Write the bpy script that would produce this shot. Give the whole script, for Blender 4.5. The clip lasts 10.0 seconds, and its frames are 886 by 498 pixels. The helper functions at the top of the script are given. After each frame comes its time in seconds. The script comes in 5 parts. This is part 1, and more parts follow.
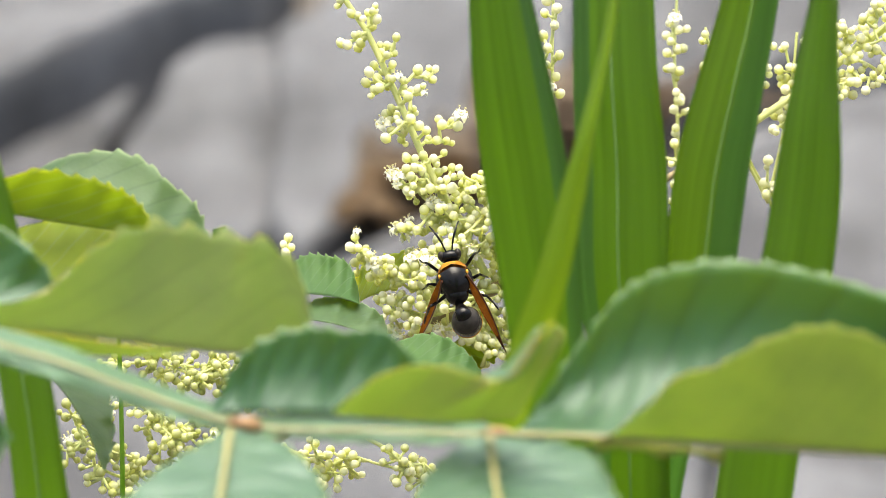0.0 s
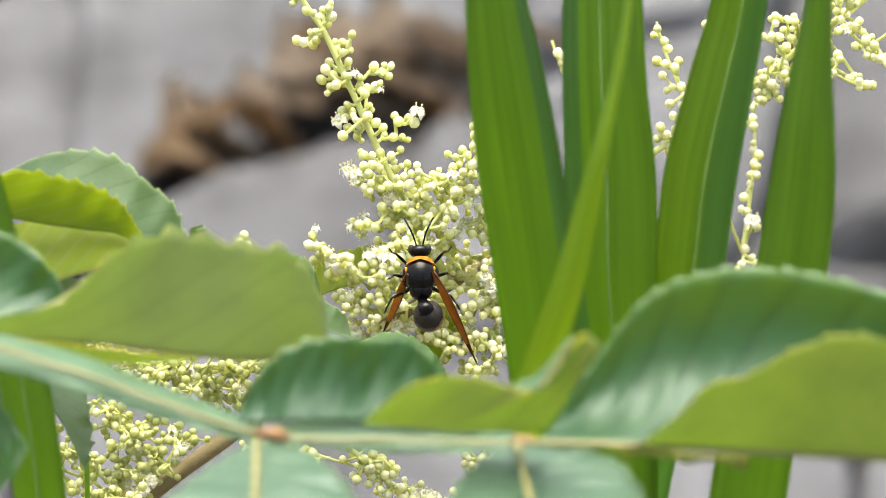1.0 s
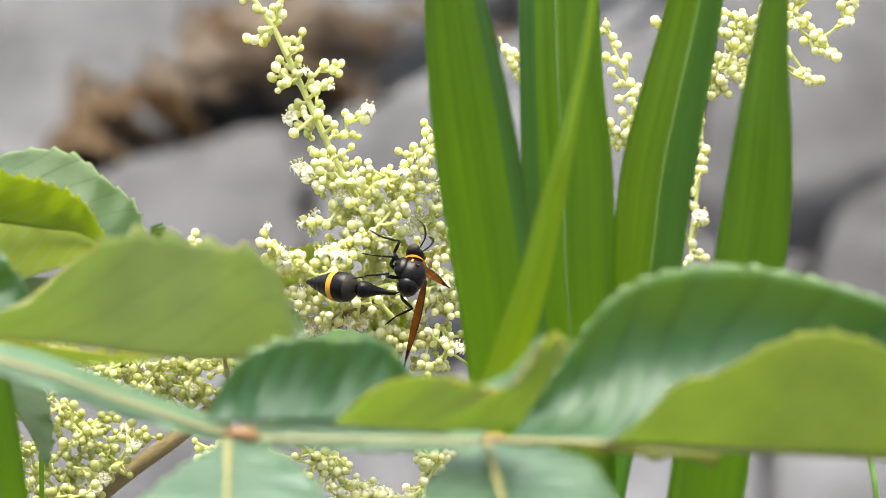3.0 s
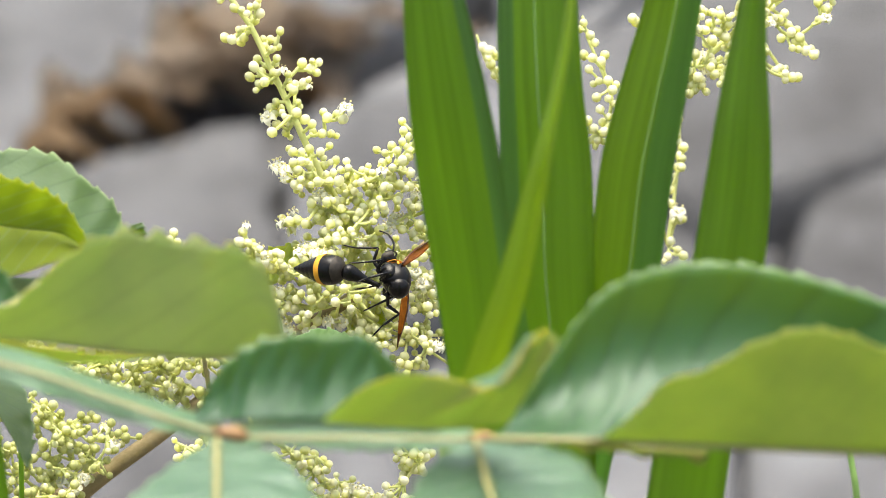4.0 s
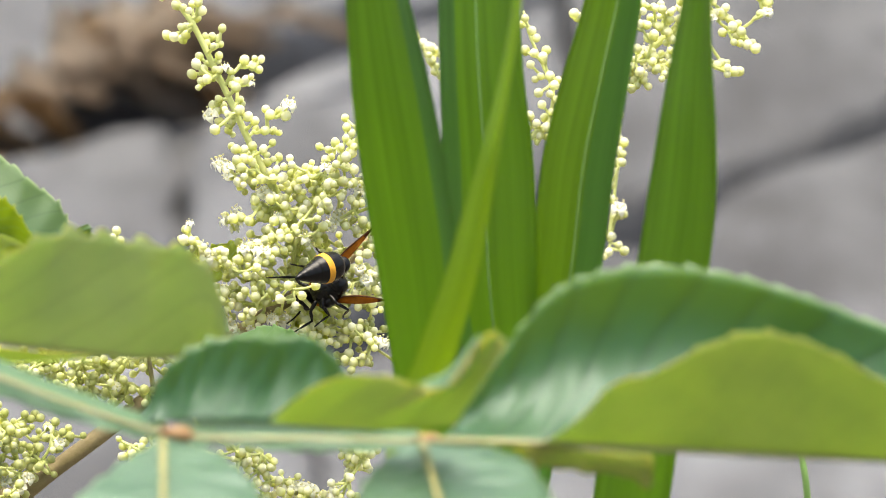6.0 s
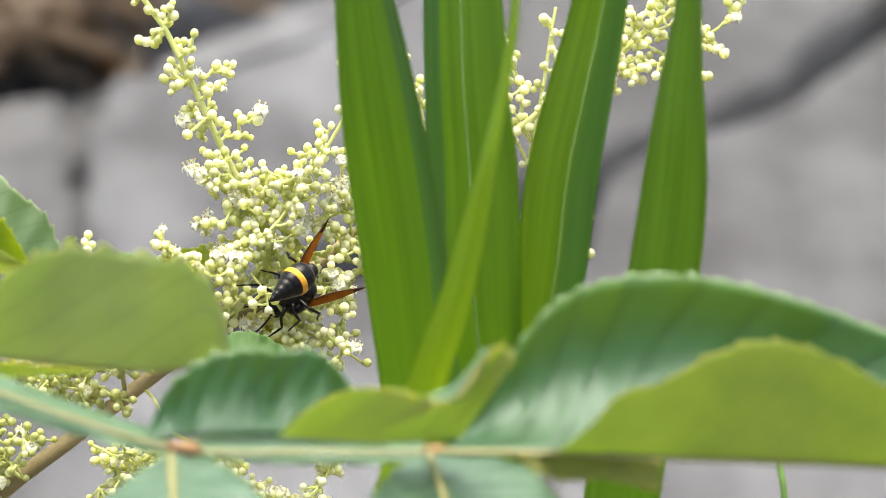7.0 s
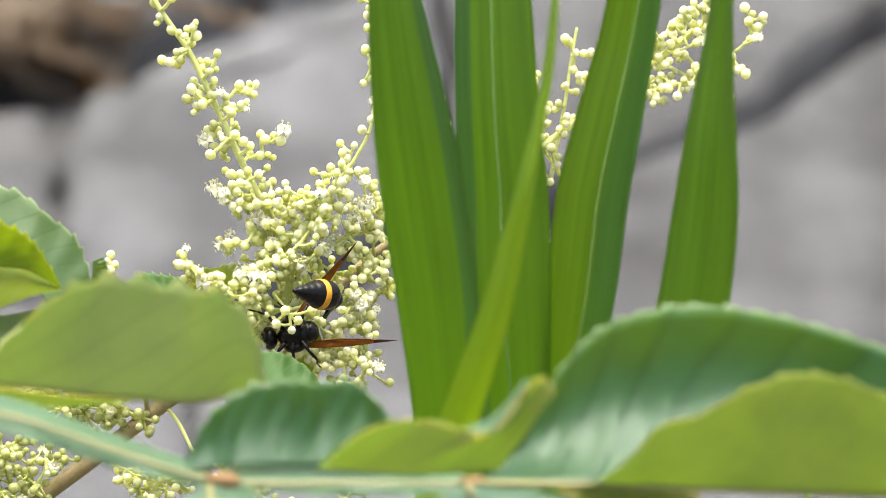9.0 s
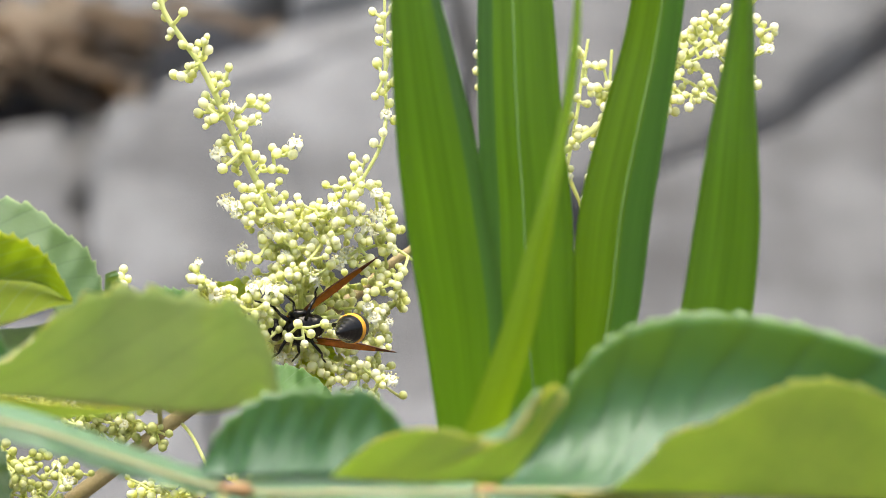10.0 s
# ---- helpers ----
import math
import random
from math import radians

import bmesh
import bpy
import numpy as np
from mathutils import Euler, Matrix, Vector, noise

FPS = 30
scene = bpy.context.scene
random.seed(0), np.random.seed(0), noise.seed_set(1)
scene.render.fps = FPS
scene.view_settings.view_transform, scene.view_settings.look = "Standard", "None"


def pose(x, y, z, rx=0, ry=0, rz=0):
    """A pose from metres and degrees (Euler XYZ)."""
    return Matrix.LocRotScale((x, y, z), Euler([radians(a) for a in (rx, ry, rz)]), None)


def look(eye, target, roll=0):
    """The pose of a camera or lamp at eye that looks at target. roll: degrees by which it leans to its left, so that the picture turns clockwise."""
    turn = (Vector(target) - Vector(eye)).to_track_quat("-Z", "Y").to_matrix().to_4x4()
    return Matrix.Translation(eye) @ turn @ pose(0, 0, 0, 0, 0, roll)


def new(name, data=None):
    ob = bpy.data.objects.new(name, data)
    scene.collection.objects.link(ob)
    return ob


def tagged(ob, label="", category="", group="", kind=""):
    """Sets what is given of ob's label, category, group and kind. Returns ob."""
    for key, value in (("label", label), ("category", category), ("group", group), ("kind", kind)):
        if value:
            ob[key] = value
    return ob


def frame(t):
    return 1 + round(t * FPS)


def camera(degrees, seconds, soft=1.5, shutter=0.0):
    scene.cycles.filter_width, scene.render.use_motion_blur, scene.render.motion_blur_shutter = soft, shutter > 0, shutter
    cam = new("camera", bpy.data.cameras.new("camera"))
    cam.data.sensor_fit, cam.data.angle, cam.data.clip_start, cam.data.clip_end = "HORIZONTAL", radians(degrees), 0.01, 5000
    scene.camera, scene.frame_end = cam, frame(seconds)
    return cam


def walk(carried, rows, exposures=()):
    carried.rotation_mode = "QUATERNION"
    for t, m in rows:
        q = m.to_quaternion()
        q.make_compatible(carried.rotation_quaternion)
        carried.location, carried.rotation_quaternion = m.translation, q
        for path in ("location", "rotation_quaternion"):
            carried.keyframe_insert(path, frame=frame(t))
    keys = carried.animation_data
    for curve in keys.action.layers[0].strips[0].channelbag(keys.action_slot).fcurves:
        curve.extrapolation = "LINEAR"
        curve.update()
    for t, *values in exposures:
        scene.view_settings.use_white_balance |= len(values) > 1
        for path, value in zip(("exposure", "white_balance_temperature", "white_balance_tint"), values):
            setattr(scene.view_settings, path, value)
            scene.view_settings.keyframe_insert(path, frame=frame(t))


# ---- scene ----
cam = camera(8.6, 10.0, soft=0.8)
cam.data.dof.use_dof = True
cam.data.dof.focus_distance = 0.965
cam.data.dof.aperture_fstop = 46.0
walk(cam, [
    (0.0, pose(0.04123, -0.91949, 0.88020, 70.7574, 0.1296, 3.8004)),
    (0.5, pose(0.02232, -0.91923, 0.88539, 70.4237, -0.0764, 2.4258)),
    (1.0, pose(0.01054, -0.91886, 0.88992, 70.1484, -0.2233, 1.5857)),
    (1.5, pose(0.00510, -0.91962, 0.89239, 70.0112, -0.3186, 1.1261)),
    (2.0, pose(0.00418, -0.92011, 0.89232, 70.0183, -0.3237, 0.9552)),
    (2.5, pose(0.00289, -0.91992, 0.89234, 70.0120, -0.3077, 0.7518)),
    (4.0, pose(0.00057, -0.92041, 0.89267, 69.9820, -0.1494, 0.2129)),
    (4.5, pose(0.00000, -0.92000, 0.89200, 70.0000, -0.0000, -0.0000)),
    (5.0, pose(-0.00020, -0.92025, 0.89146, 70.0244, 0.0825, -0.1801)),
    (5.5, pose(-0.00160, -0.91990, 0.89089, 70.0319, 0.0336, -0.3824)),
    (6.8, pose(-0.02099, -0.91979, 0.89625, 69.7590, -0.5172, -1.8411)),
    (7.0, pose(-0.02337, -0.91970, 0.89855, 69.6663, -0.5982, -1.9840)),
    (7.5, pose(-0.02963, -0.92036, 0.89900, 69.6992, -0.8364, -2.2837)),
    (8.0, pose(-0.02955, -0.92014, 0.89905, 69.7406, -0.7984, -2.2166)),
    (8.5, pose(-0.02917, -0.92015, 0.90014, 69.7405, -0.7622, -2.1303)),
    (9.0, pose(-0.03218, -0.92025, 0.90004, 69.7952, -0.7271, -2.2472)),
    (9.5, pose(-0.02995, -0.92048, 0.90095, 69.8016, -0.5294, -2.1183)),
    (10.0, pose(-0.03037, -0.92079, 0.90112, 69.8679, -0.3457, -2.1453)),
], exposures=[(0.0, 1.70, 6800, 4), (10.0, 1.72, 6800, 4)])

# ---- light ----
SUN_EL, SUN_AZ = 83.0, -14.0
world = bpy.data.worlds.new("sky")
scene.world = world
world.use_nodes = True
sky = world.node_tree.nodes.new("ShaderNodeTexSky")
sky.sky_type = "NISHITA"
sky.sun_disc = False
sky.sun_elevation, sky.sun_rotation = radians(SUN_EL), radians(SUN_AZ)
sky.dust_density, sky.ozone_density = 8.0, 0.5
world.node_tree.nodes["Background"].inputs[1].default_value = 0.115
world.node_tree.links.new(sky.outputs[0], world.node_tree.nodes["Background"].inputs[0])
sun = new("sun", bpy.data.lights.new("sun", "SUN"))
sun.data.energy, sun.data.angle, sun.data.color = 1.15, radians(50), (1.0, 0.98, 0.95)
sun_dir = Vector((math.sin(radians(SUN_AZ)) * math.cos(radians(SUN_EL)), math.cos(radians(SUN_AZ)) * math.cos(radians(SUN_EL)), math.sin(radians(SUN_EL))))
sun.matrix_world = look(sun_dir * 5, (0, 0, 0))

# ---- the plants' frame: x right, y away, z up, tipped 20 degrees, at the standpoint ----
EYE = Vector((0.0, -0.92, 0.892))
TIP = Matrix.Translation(EYE) @ Matrix.Rotation(radians(-20), 4, "X")
UNIT = 1 / 10427.0
GROUND = -0.85


def spot(x, y, d):
    """A place at the depth d: x and y run right and down in units of d / 10427 from a corner of the sight."""
    return Vector(((x - 784) * UNIT * d, d, (441 - y) * UNIT * d))


def on_ground(x, y):
    """The place on the ground sheet that lies behind the direction x, y."""
    way = TIP.to_3x3() @ spot(x, y, 1.0)
    return EYE + way * ((GROUND - EYE.z) / way.z)


# ---- materials ----
def ramp(nt, fac, stops):
    r = nt.nodes.new("ShaderNodeValToRGB")
    els = r.color_ramp.elements
    while len(els) < len(stops):
        els.new(0.5)
    for e, (p, c) in zip(els, stops):
        e.position, e.color = p, (*c, 1)
    nt.links.new(fac, r.inputs[0])
    return r.outputs[0]


def node(nt, kind, **values):
    n = nt.nodes.new(kind)
    for key, value in values.items():
        n.inputs[key.replace("_", " ")].default_value = value
    return n


def noise_of(nt, vec, scale, detail=4.0, rough=0.55):
    n = node(nt, "ShaderNodeTexNoise", Scale=scale, Detail=detail, Roughness=rough)
    nt.links.new(vec, n.inputs["Vector"])
    return n.outputs[0]


def math_of(nt, op, a, b=0.5):
    n = nt.nodes.new("ShaderNodeMath")
    n.operation = op
    for i, v in enumerate((a, b)):
        if isinstance(v, (int, float)):
            n.inputs[i].default_value = v
        else:
            nt.links.new(v, n.inputs[i])
    return n.outputs[0]


def mixed(nt, fac, a, b, mode="MIX"):
    n = nt.nodes.new("ShaderNodeMix")
    n.data_type, n.blend_type = "RGBA", mode
    for i, v in ((0, fac), (6, a), (7, b)):
        if isinstance(v, (int, float)):
            n.inputs[i].default_value = v
        elif isinstance(v, tuple):
            n.inputs[i].default_value = (*v, 1)
        else:
            nt.links.new(v, n.inputs[i])
    return n.outputs[2]


def finish(m, colour, rough=0.5, bump=None, strength=0.3, distance=0.0002, through_light=0.0, tint=None, spec=0.5, fuzz=0.0, gloss=(1.0, 1.0, 1.0)):
    nt = m.node_tree
    p = nt.nodes["Principled BSDF"]
    nt.links.new(colour, p.inputs["Base Color"])
    if isinstance(rough, float):
        p.inputs["Roughness"].default_value = rough
    else:
        nt.links.new(rough, p.inputs["Roughness"])
    p.inputs["Specular IOR Level"].default_value = spec
    p.inputs["Specular Tint"].default_value = (*gloss, 1)
    if fuzz:
        p.inputs["Sheen Weight"].default_value, p.inputs["Sheen Roughness"].default_value = fuzz, 0.35
        p.inputs["Sheen Tint"].default_value = (0.88, 1.0, 0.96, 1)
    if bump is not None:
        b = node(nt, "ShaderNodeBump", Strength=strength, Distance=distance)
        nt.links.new(bump, b.inputs["Height"])
        nt.links.new(b.outputs[0], p.inputs["Normal"])
    if through_light:
        t = nt.nodes.new("ShaderNodeBsdfTranslucent")
        nt.links.new(tint if tint is not None else colour, t.inputs[0])
        mix = node(nt, "ShaderNodeMixShader", Fac=through_light)
        nt.links.new(p.outputs[0], mix.inputs[1])
        nt.links.new(t.outputs[0], mix.inputs[2])
        nt.links.new(mix.outputs[0], nt.nodes["Material Output"].inputs[0])
    return m


def begin(name):
    m = bpy.data.materials.new(name)
    m.use_nodes = True
    nt = m.node_tree
    tc = nt.nodes.new("ShaderNodeTexCoord")
    return m, nt, tc


def plain(name, c1, c2, scale, rough=0.5, strength=0.3, distance=0.0002, fine=5.0, **more):
    m, nt, tc = begin(name)
    big = noise_of(nt, tc.outputs["Object"], scale)
    small = noise_of(nt, tc.outputs["Object"], scale * fine, 6.0, 0.65)
    col = ramp(nt, math_of(nt, "ADD", math_of(nt, "MULTIPLY", big, 0.65), math_of(nt, "MULTIPLY", small, 0.35)), [(0.32, c1), (0.68, c2)])
    return finish(m, col, rough, small, strength, distance, **more)


def leaf_mat(name, dark, light, vein, n_veins, rough, through_light, tint, vein_amount=0.55, strength=0.6, spec=0.45, vein_width=0.09, rim=0.0, fuzz=0.0, blemish=False, vein_tint=None):
    """Leaf skin: u runs along the midrib, v from midrib to margin; side veins run forward."""
    m, nt, tc = begin(name)
    sep = nt.nodes.new("ShaderNodeSeparateXYZ")
    nt.links.new(tc.outputs["UV"], sep.inputs[0])
    wob = noise_of(nt, tc.outputs["Object"], 90.0, 2.0)
    lane = math_of(nt, "ADD", math_of(nt, "MULTIPLY", sep.outputs[0], n_veins), math_of(nt, "MULTIPLY", sep.outputs[1], -2.6))
    lane = math_of(nt, "ADD", lane, math_of(nt, "MULTIPLY", wob, 0.5))
    fr = math_of(nt, "ABSOLUTE", math_of(nt, "SUBTRACT", math_of(nt, "FRACT", lane), 0.5))
    line = ramp(nt, fr, [(0.0, (1, 1, 1)), (vein_width, (0, 0, 0))])
    mid = ramp(nt, sep.outputs[1], [(0.0, (1, 1, 1)), (0.05, (0, 0, 0))])
    veins = mixed(nt, 1.0, line, mid, "LIGHTEN")
    net = nt.nodes.new("ShaderNodeTexVoronoi")
    net.feature = "DISTANCE_TO_EDGE"
    net.inputs["Scale"].default_value = 900.0
    nt.links.new(tc.outputs["Object"], net.inputs["Vector"])
    cells = ramp(nt, net.outputs[0], [(0.0, (0, 0, 0)), (0.2, (1, 1, 1))])
    tone = math_of(nt, "ADD", math_of(nt, "MULTIPLY", noise_of(nt, tc.outputs["Object"], 60.0), 0.6), math_of(nt, "MULTIPLY", noise_of(nt, tc.outputs["Object"], 420.0, 5.0), 0.4))
    col = ramp(nt, tone, [(0.3, dark), (0.7, light)])
    col = mixed(nt, math_of(nt, "MULTIPLY", veins, vein_amount), col, vein)
    # Pale margin; the light its edge catches is put into this colour.
    if rim:
        edge = ramp(nt, sep.outputs[1], [(0.972, (0, 0, 0)), (0.992, (1, 1, 1))])
        col = mixed(nt, math_of(nt, "MULTIPLY", edge, rim), col, (0.36, 0.46, 0.24))
    if blemish:
        spots_of = ramp(nt, noise_of(nt, tc.outputs["Object"], 130.0, 3.0), [(0.66, (0, 0, 0)), (0.76, (0.6, 0.6, 0.6))])
        col = mixed(nt, spots_of, col, (0.36, 0.20, 0.06))
    tin = mixed(nt, math_of(nt, "MULTIPLY", veins, vein_amount * 0.8), tint, vein_tint or tuple(0.55 * c for c in tint))
    patch = ramp(nt, noise_of(nt, tc.outputs["Object"], 75.0, 4.0, 0.6), [(0.35, (0.84, 0.87, 0.9)), (0.6, (1, 1, 1))])
    tin = mixed(nt, 1.0, tin, patch, "MULTIPLY")
    height = math_of(nt, "ADD", math_of(nt, "MULTIPLY", cells, 0.25), math_of(nt, "MULTIPLY", math_of(nt, "SUBTRACT", 1.0, line), 0.8))
    # Bluish gloss: the sky's blue is put into the highlight's tint.
    return finish(m, col, rough, height, strength, 0.0003, through_light, tin, spec=spec, fuzz=fuzz, gloss=(0.82, 0.95, 1.0))


def blade_mat(name, dark, light, tint, rough=0.38):
    """Sword-leaf skin: fine ribs that run along the blade."""
    m, nt, tc = begin(name)
    mp = nt.nodes.new("ShaderNodeMapping")
    mp.inputs["Scale"].default_value = (34.0, 0.8, 1.0)
    nt.links.new(tc.outputs["UV"], mp.inputs[0])
    ribs = noise_of(nt, mp.outputs[0], 1.6, 5.0, 0.7)
    mp2 = nt.nodes.new("ShaderNodeMapping")
    mp2.inputs["Scale"].default_value = (6.0, 0.25, 1.0)
    nt.links.new(tc.outputs["UV"], mp2.inputs[0])
    broad = noise_of(nt, mp2.outputs[0], 1.4, 2.0)
    tone = math_of(nt, "ADD", math_of(nt, "MULTIPLY", ribs, 0.32), math_of(nt, "MULTIPLY", broad, 0.68))
    col = ramp(nt, tone, [(0.24, dark), (0.72, light)])
    speck = ramp(nt, noise_of(nt, tc.outputs["Object"], 240.0, 3.0), [(0.70, (0, 0, 0)), (0.78, (1, 1, 1))])
    col = mixed(nt, math_of(nt, "MULTIPLY", speck, 0.35), col, (0.32, 0.36, 0.10))
    tin = mixed(nt, ramp(nt, tone, [(0.36, (0, 0, 0)), (0.66, (1, 1, 1))]), tuple(0.80 * c for c in tint), tuple(min(1.0, 1.06 * c) for c in tint))
    return finish(m, col, rough, ribs, 0.35, 0.0003, 0.6, tin, spec=0.55, fuzz=0.12)


def stone_mat(name, dark, middle, light):
    """Grey stone: broad tone, streaks along the bedding, dark lichen blotches, grit."""
    m, nt, tc = begin(name)
    geo = nt.nodes.new("ShaderNodeNewGeometry")
    mp = nt.nodes.new("ShaderNodeMapping")
    mp.inputs["Rotation"].default_value = (0, 0, radians(-38))
    mp.inputs["Scale"].default_value = (3.0, 0.8, 3.0)
    nt.links.new(geo.outputs["Position"], mp.inputs[0])
    streak = noise_of(nt, mp.outputs[0], 2.6, 5.0, 0.6)
    blotch = noise_of(nt, geo.outputs["Position"], 6.0, 4.0, 0.6)
    grit = noise_of(nt, geo.outputs["Position"], 60.0, 6.0, 0.7)
    tone = math_of(nt, "ADD", math_of(nt, "MULTIPLY", streak, 0.6), math_of(nt, "MULTIPLY", blotch, 0.4))
    col = ramp(nt, tone, [(0.40, dark), (0.49, middle), (0.59, light)])
    col = mixed(nt, math_of(nt, "MULTIPLY", grit, 0.35), col, (0.105, 0.10, 0.105))
    height = math_of(nt, "ADD", blotch, math_of(nt, "MULTIPLY", grit, 0.4))
    return finish(m, col, 0.88, height, 0.9, 0.012)


LEAF_TOP = leaf_mat("leaf_top", (0.013, 0.060, 0.017), (0.028, 0.098, 0.030), (0.007, 0.036, 0.010), 10.0, 0.37, 0.32, (0.30, 0.58, 0.12), 0.42, 0.45, spec=0.66, vein_width=0.16, rim=0.45, fuzz=0.4)
LEAF_UNDER = leaf_mat("leaf_under", (0.40, 0.39, 0.14), (0.52, 0.51, 0.21), (0.54, 0.49, 0.24), 9.0, 0.60, 0.66, (1.0, 0.87, 0.22), 0.22, 0.45, rim=0.8, fuzz=0.25)
# Paler underside with faint veins and orange-brown blotches.
LEAF_PALE_UNDER = leaf_mat("pale_leaf_under", (0.52, 0.55, 0.28), (0.65, 0.67, 0.38), (0.58, 0.55, 0.33), 8.0, 0.6, 0.60, (1.0, 0.90, 0.25), 0.28, 0.6, vein_width=0.14, rim=0.6, fuzz=0.3, blemish=True)
LEAF_FAR = leaf_mat("leaf_far_top", (0.044, 0.096, 0.038), (0.078, 0.140, 0.060), (0.02, 0.062, 0.024), 11.0, 0.48, 0.45, (0.36, 0.54, 0.17), 0.55, 0.35, vein_width=0.06, rim=0.9, fuzz=0.3)
LEAF_VEINED = leaf_mat("veined_leaf_skin", (0.034, 0.090, 0.022), (0.064, 0.138, 0.036), (0.20, 0.29, 0.13), 9.0, 0.55, 0.35, (0.30, 0.55, 0.10), 0.7, 0.5, spec=0.3, vein_width=0.06, rim=0.4)
LEAF_FAR_UNDER = leaf_mat("leaf_far_under", (0.13, 0.18, 0.025), (0.20, 0.25, 0.035), (0.42, 0.44, 0.16), 9.0, 0.6, 0.72, (0.98, 0.94, 0.09), 0.85, 0.6, vein_width=0.05, vein_tint=(1.0, 1.0, 0.42))
# Lighter than the leaf top: sky sheen on the wings goes into the colour.
WING = leaf_mat("rachis_wing_skin", (0.092, 0.19, 0.110), (0.145, 0.262, 0.155), (0.25, 0.34, 0.2), 14.0, 0.36, 0.4, (0.36, 0.6, 0.2), 0.25, 0.4, spec=0.7, rim=0.5, fuzz=0.4)
# Leaf top lightened at the fold: sky sheen put into the colour.
FOLD_SHEEN = leaf_mat("fold_sheen_skin", (0.14, 0.26, 0.16), (0.22, 0.36, 0.22), (0.28, 0.38, 0.24), 14.0, 0.36, 0.4, (0.42, 0.66, 0.28), 0.2, 0.4, spec=0.8, rim=0.5, fuzz=0.6)
# Paler leaf top: the sky's sheen on the hanging leaflets is put into the colour.
HANGING_SHEEN = leaf_mat("hanging_sheen_skin", (0.052, 0.118, 0.070), (0.088, 0.170, 0.105), (0.13, 0.21, 0.13), 10.0, 0.40, 0.32, (0.30, 0.54, 0.18), 0.35, 0.5, spec=0.75, vein_width=0.16, rim=0.5, fuzz=0.5)
RACHIS = plain("rachis_bark", (0.28, 0.26, 0.11), (0.38, 0.32, 0.15), 220.0, 0.5)
NODE_RED = plain("leaf_node_bark", (0.19, 0.075, 0.028), (0.34, 0.21, 0.085), 700.0, 0.55)
MIDRIB = plain("midrib_skin", (0.23, 0.23, 0.09), (0.32, 0.29, 0.12), 300.0, 0.5)
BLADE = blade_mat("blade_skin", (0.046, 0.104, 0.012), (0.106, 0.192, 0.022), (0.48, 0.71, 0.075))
# Lit copy of the blade skin: sun on a fold's left face, as colour.
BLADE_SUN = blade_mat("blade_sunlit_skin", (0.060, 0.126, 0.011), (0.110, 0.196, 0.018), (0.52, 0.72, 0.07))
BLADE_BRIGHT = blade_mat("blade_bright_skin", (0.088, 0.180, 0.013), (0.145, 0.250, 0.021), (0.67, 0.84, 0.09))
# Darker, bluer copy: shade and sky on turned-away faces put into the colour.
BLADE_SHADED = blade_mat("blade_shaded_skin", (0.044, 0.096, 0.030), (0.076, 0.146, 0.048), (0.36, 0.60, 0.16))
RIB = plain("blade_rib_skin", (0.14, 0.27, 0.06), (0.22, 0.36, 0.10), 120.0, 0.4)
TWIG = plain("twig_bark", (0.22, 0.168, 0.075), (0.38, 0.305, 0.165), 260.0, 0.75, 0.7)
STALK = plain("stalk_skin", (0.70, 0.74, 0.27), (0.84, 0.86, 0.42), 260.0, 0.55, through_light=0.35)
PETAL = plain("petal_skin", (0.84, 0.83, 0.66), (0.93, 0.92, 0.80), 500.0, 0.5, through_light=0.3)
STAMEN = plain("stamen_skin", (0.72, 0.64, 0.24), (0.82, 0.76, 0.40), 900.0, 0.6)
BLACK = plain("wasp_black_shell", (0.003, 0.003, 0.003), (0.007, 0.006, 0.006), 900.0, 0.2, 0.35, 0.00006, spec=0.24)
DULL_SHELL = plain("wasp_dull_shell", (0.010, 0.008, 0.007), (0.038, 0.031, 0.024), 1300.0, 0.5, 0.5, 0.00008, spec=0.3)
ORANGE = plain("wasp_orange_shell", (0.58, 0.25, 0.016), (0.76, 0.38, 0.04), 700.0, 0.5, spec=0.3)
WINGSKIN = plain("wasp_wing_membrane", (0.28, 0.09, 0.010), (0.52, 0.20, 0.025), 500.0, 0.25, 0.4, 0.0001, through_light=0.5)
WINGTIP = plain("wasp_wing_tip", (0.05, 0.018, 0.008), (0.14, 0.05, 0.014), 500.0, 0.25, 0.4, 0.0001, through_light=0.35)
WINGVEIN = plain("wasp_wing_vein", (0.07, 0.018, 0.006), (0.13, 0.04, 0.01), 900.0, 0.4)
SOIL = plain("soil_and_grit", (0.060, 0.050, 0.042), (0.135, 0.117, 0.100), 9.0, 0.95, 0.8, 0.01, 9.0)
STONE = stone_mat("grey_stone", (0.037, 0.039, 0.044), (0.082, 0.086, 0.095), (0.134, 0.140, 0.154))
SOFT_STONE = stone_mat("soft_grey_stone", (0.028, 0.029, 0.032), (0.066, 0.069, 0.075), (0.112, 0.116, 0.126))
MID_STONE = stone_mat("middle_grey_stone", (0.019, 0.020, 0.022), (0.047, 0.049, 0.054), (0.084, 0.087, 0.095))
DARK_STONE = stone_mat("dark_grey_stone", (0.028, 0.029, 0.031), (0.072, 0.074, 0.080), (0.140, 0.143, 0.152))
DEAD_DARK = plain("dark_leaf_skin", (0.120, 0.074, 0.036), (0.26, 0.170, 0.084), 14.0, 0.7, 0.6, 0.002, through_light=0.1)
DEAD = plain("dead_leaf_skin", (0.20, 0.155, 0.115), (0.37, 0.30, 0.23), 18.0, 0.8, 0.6, 0.002, through_light=0.2)


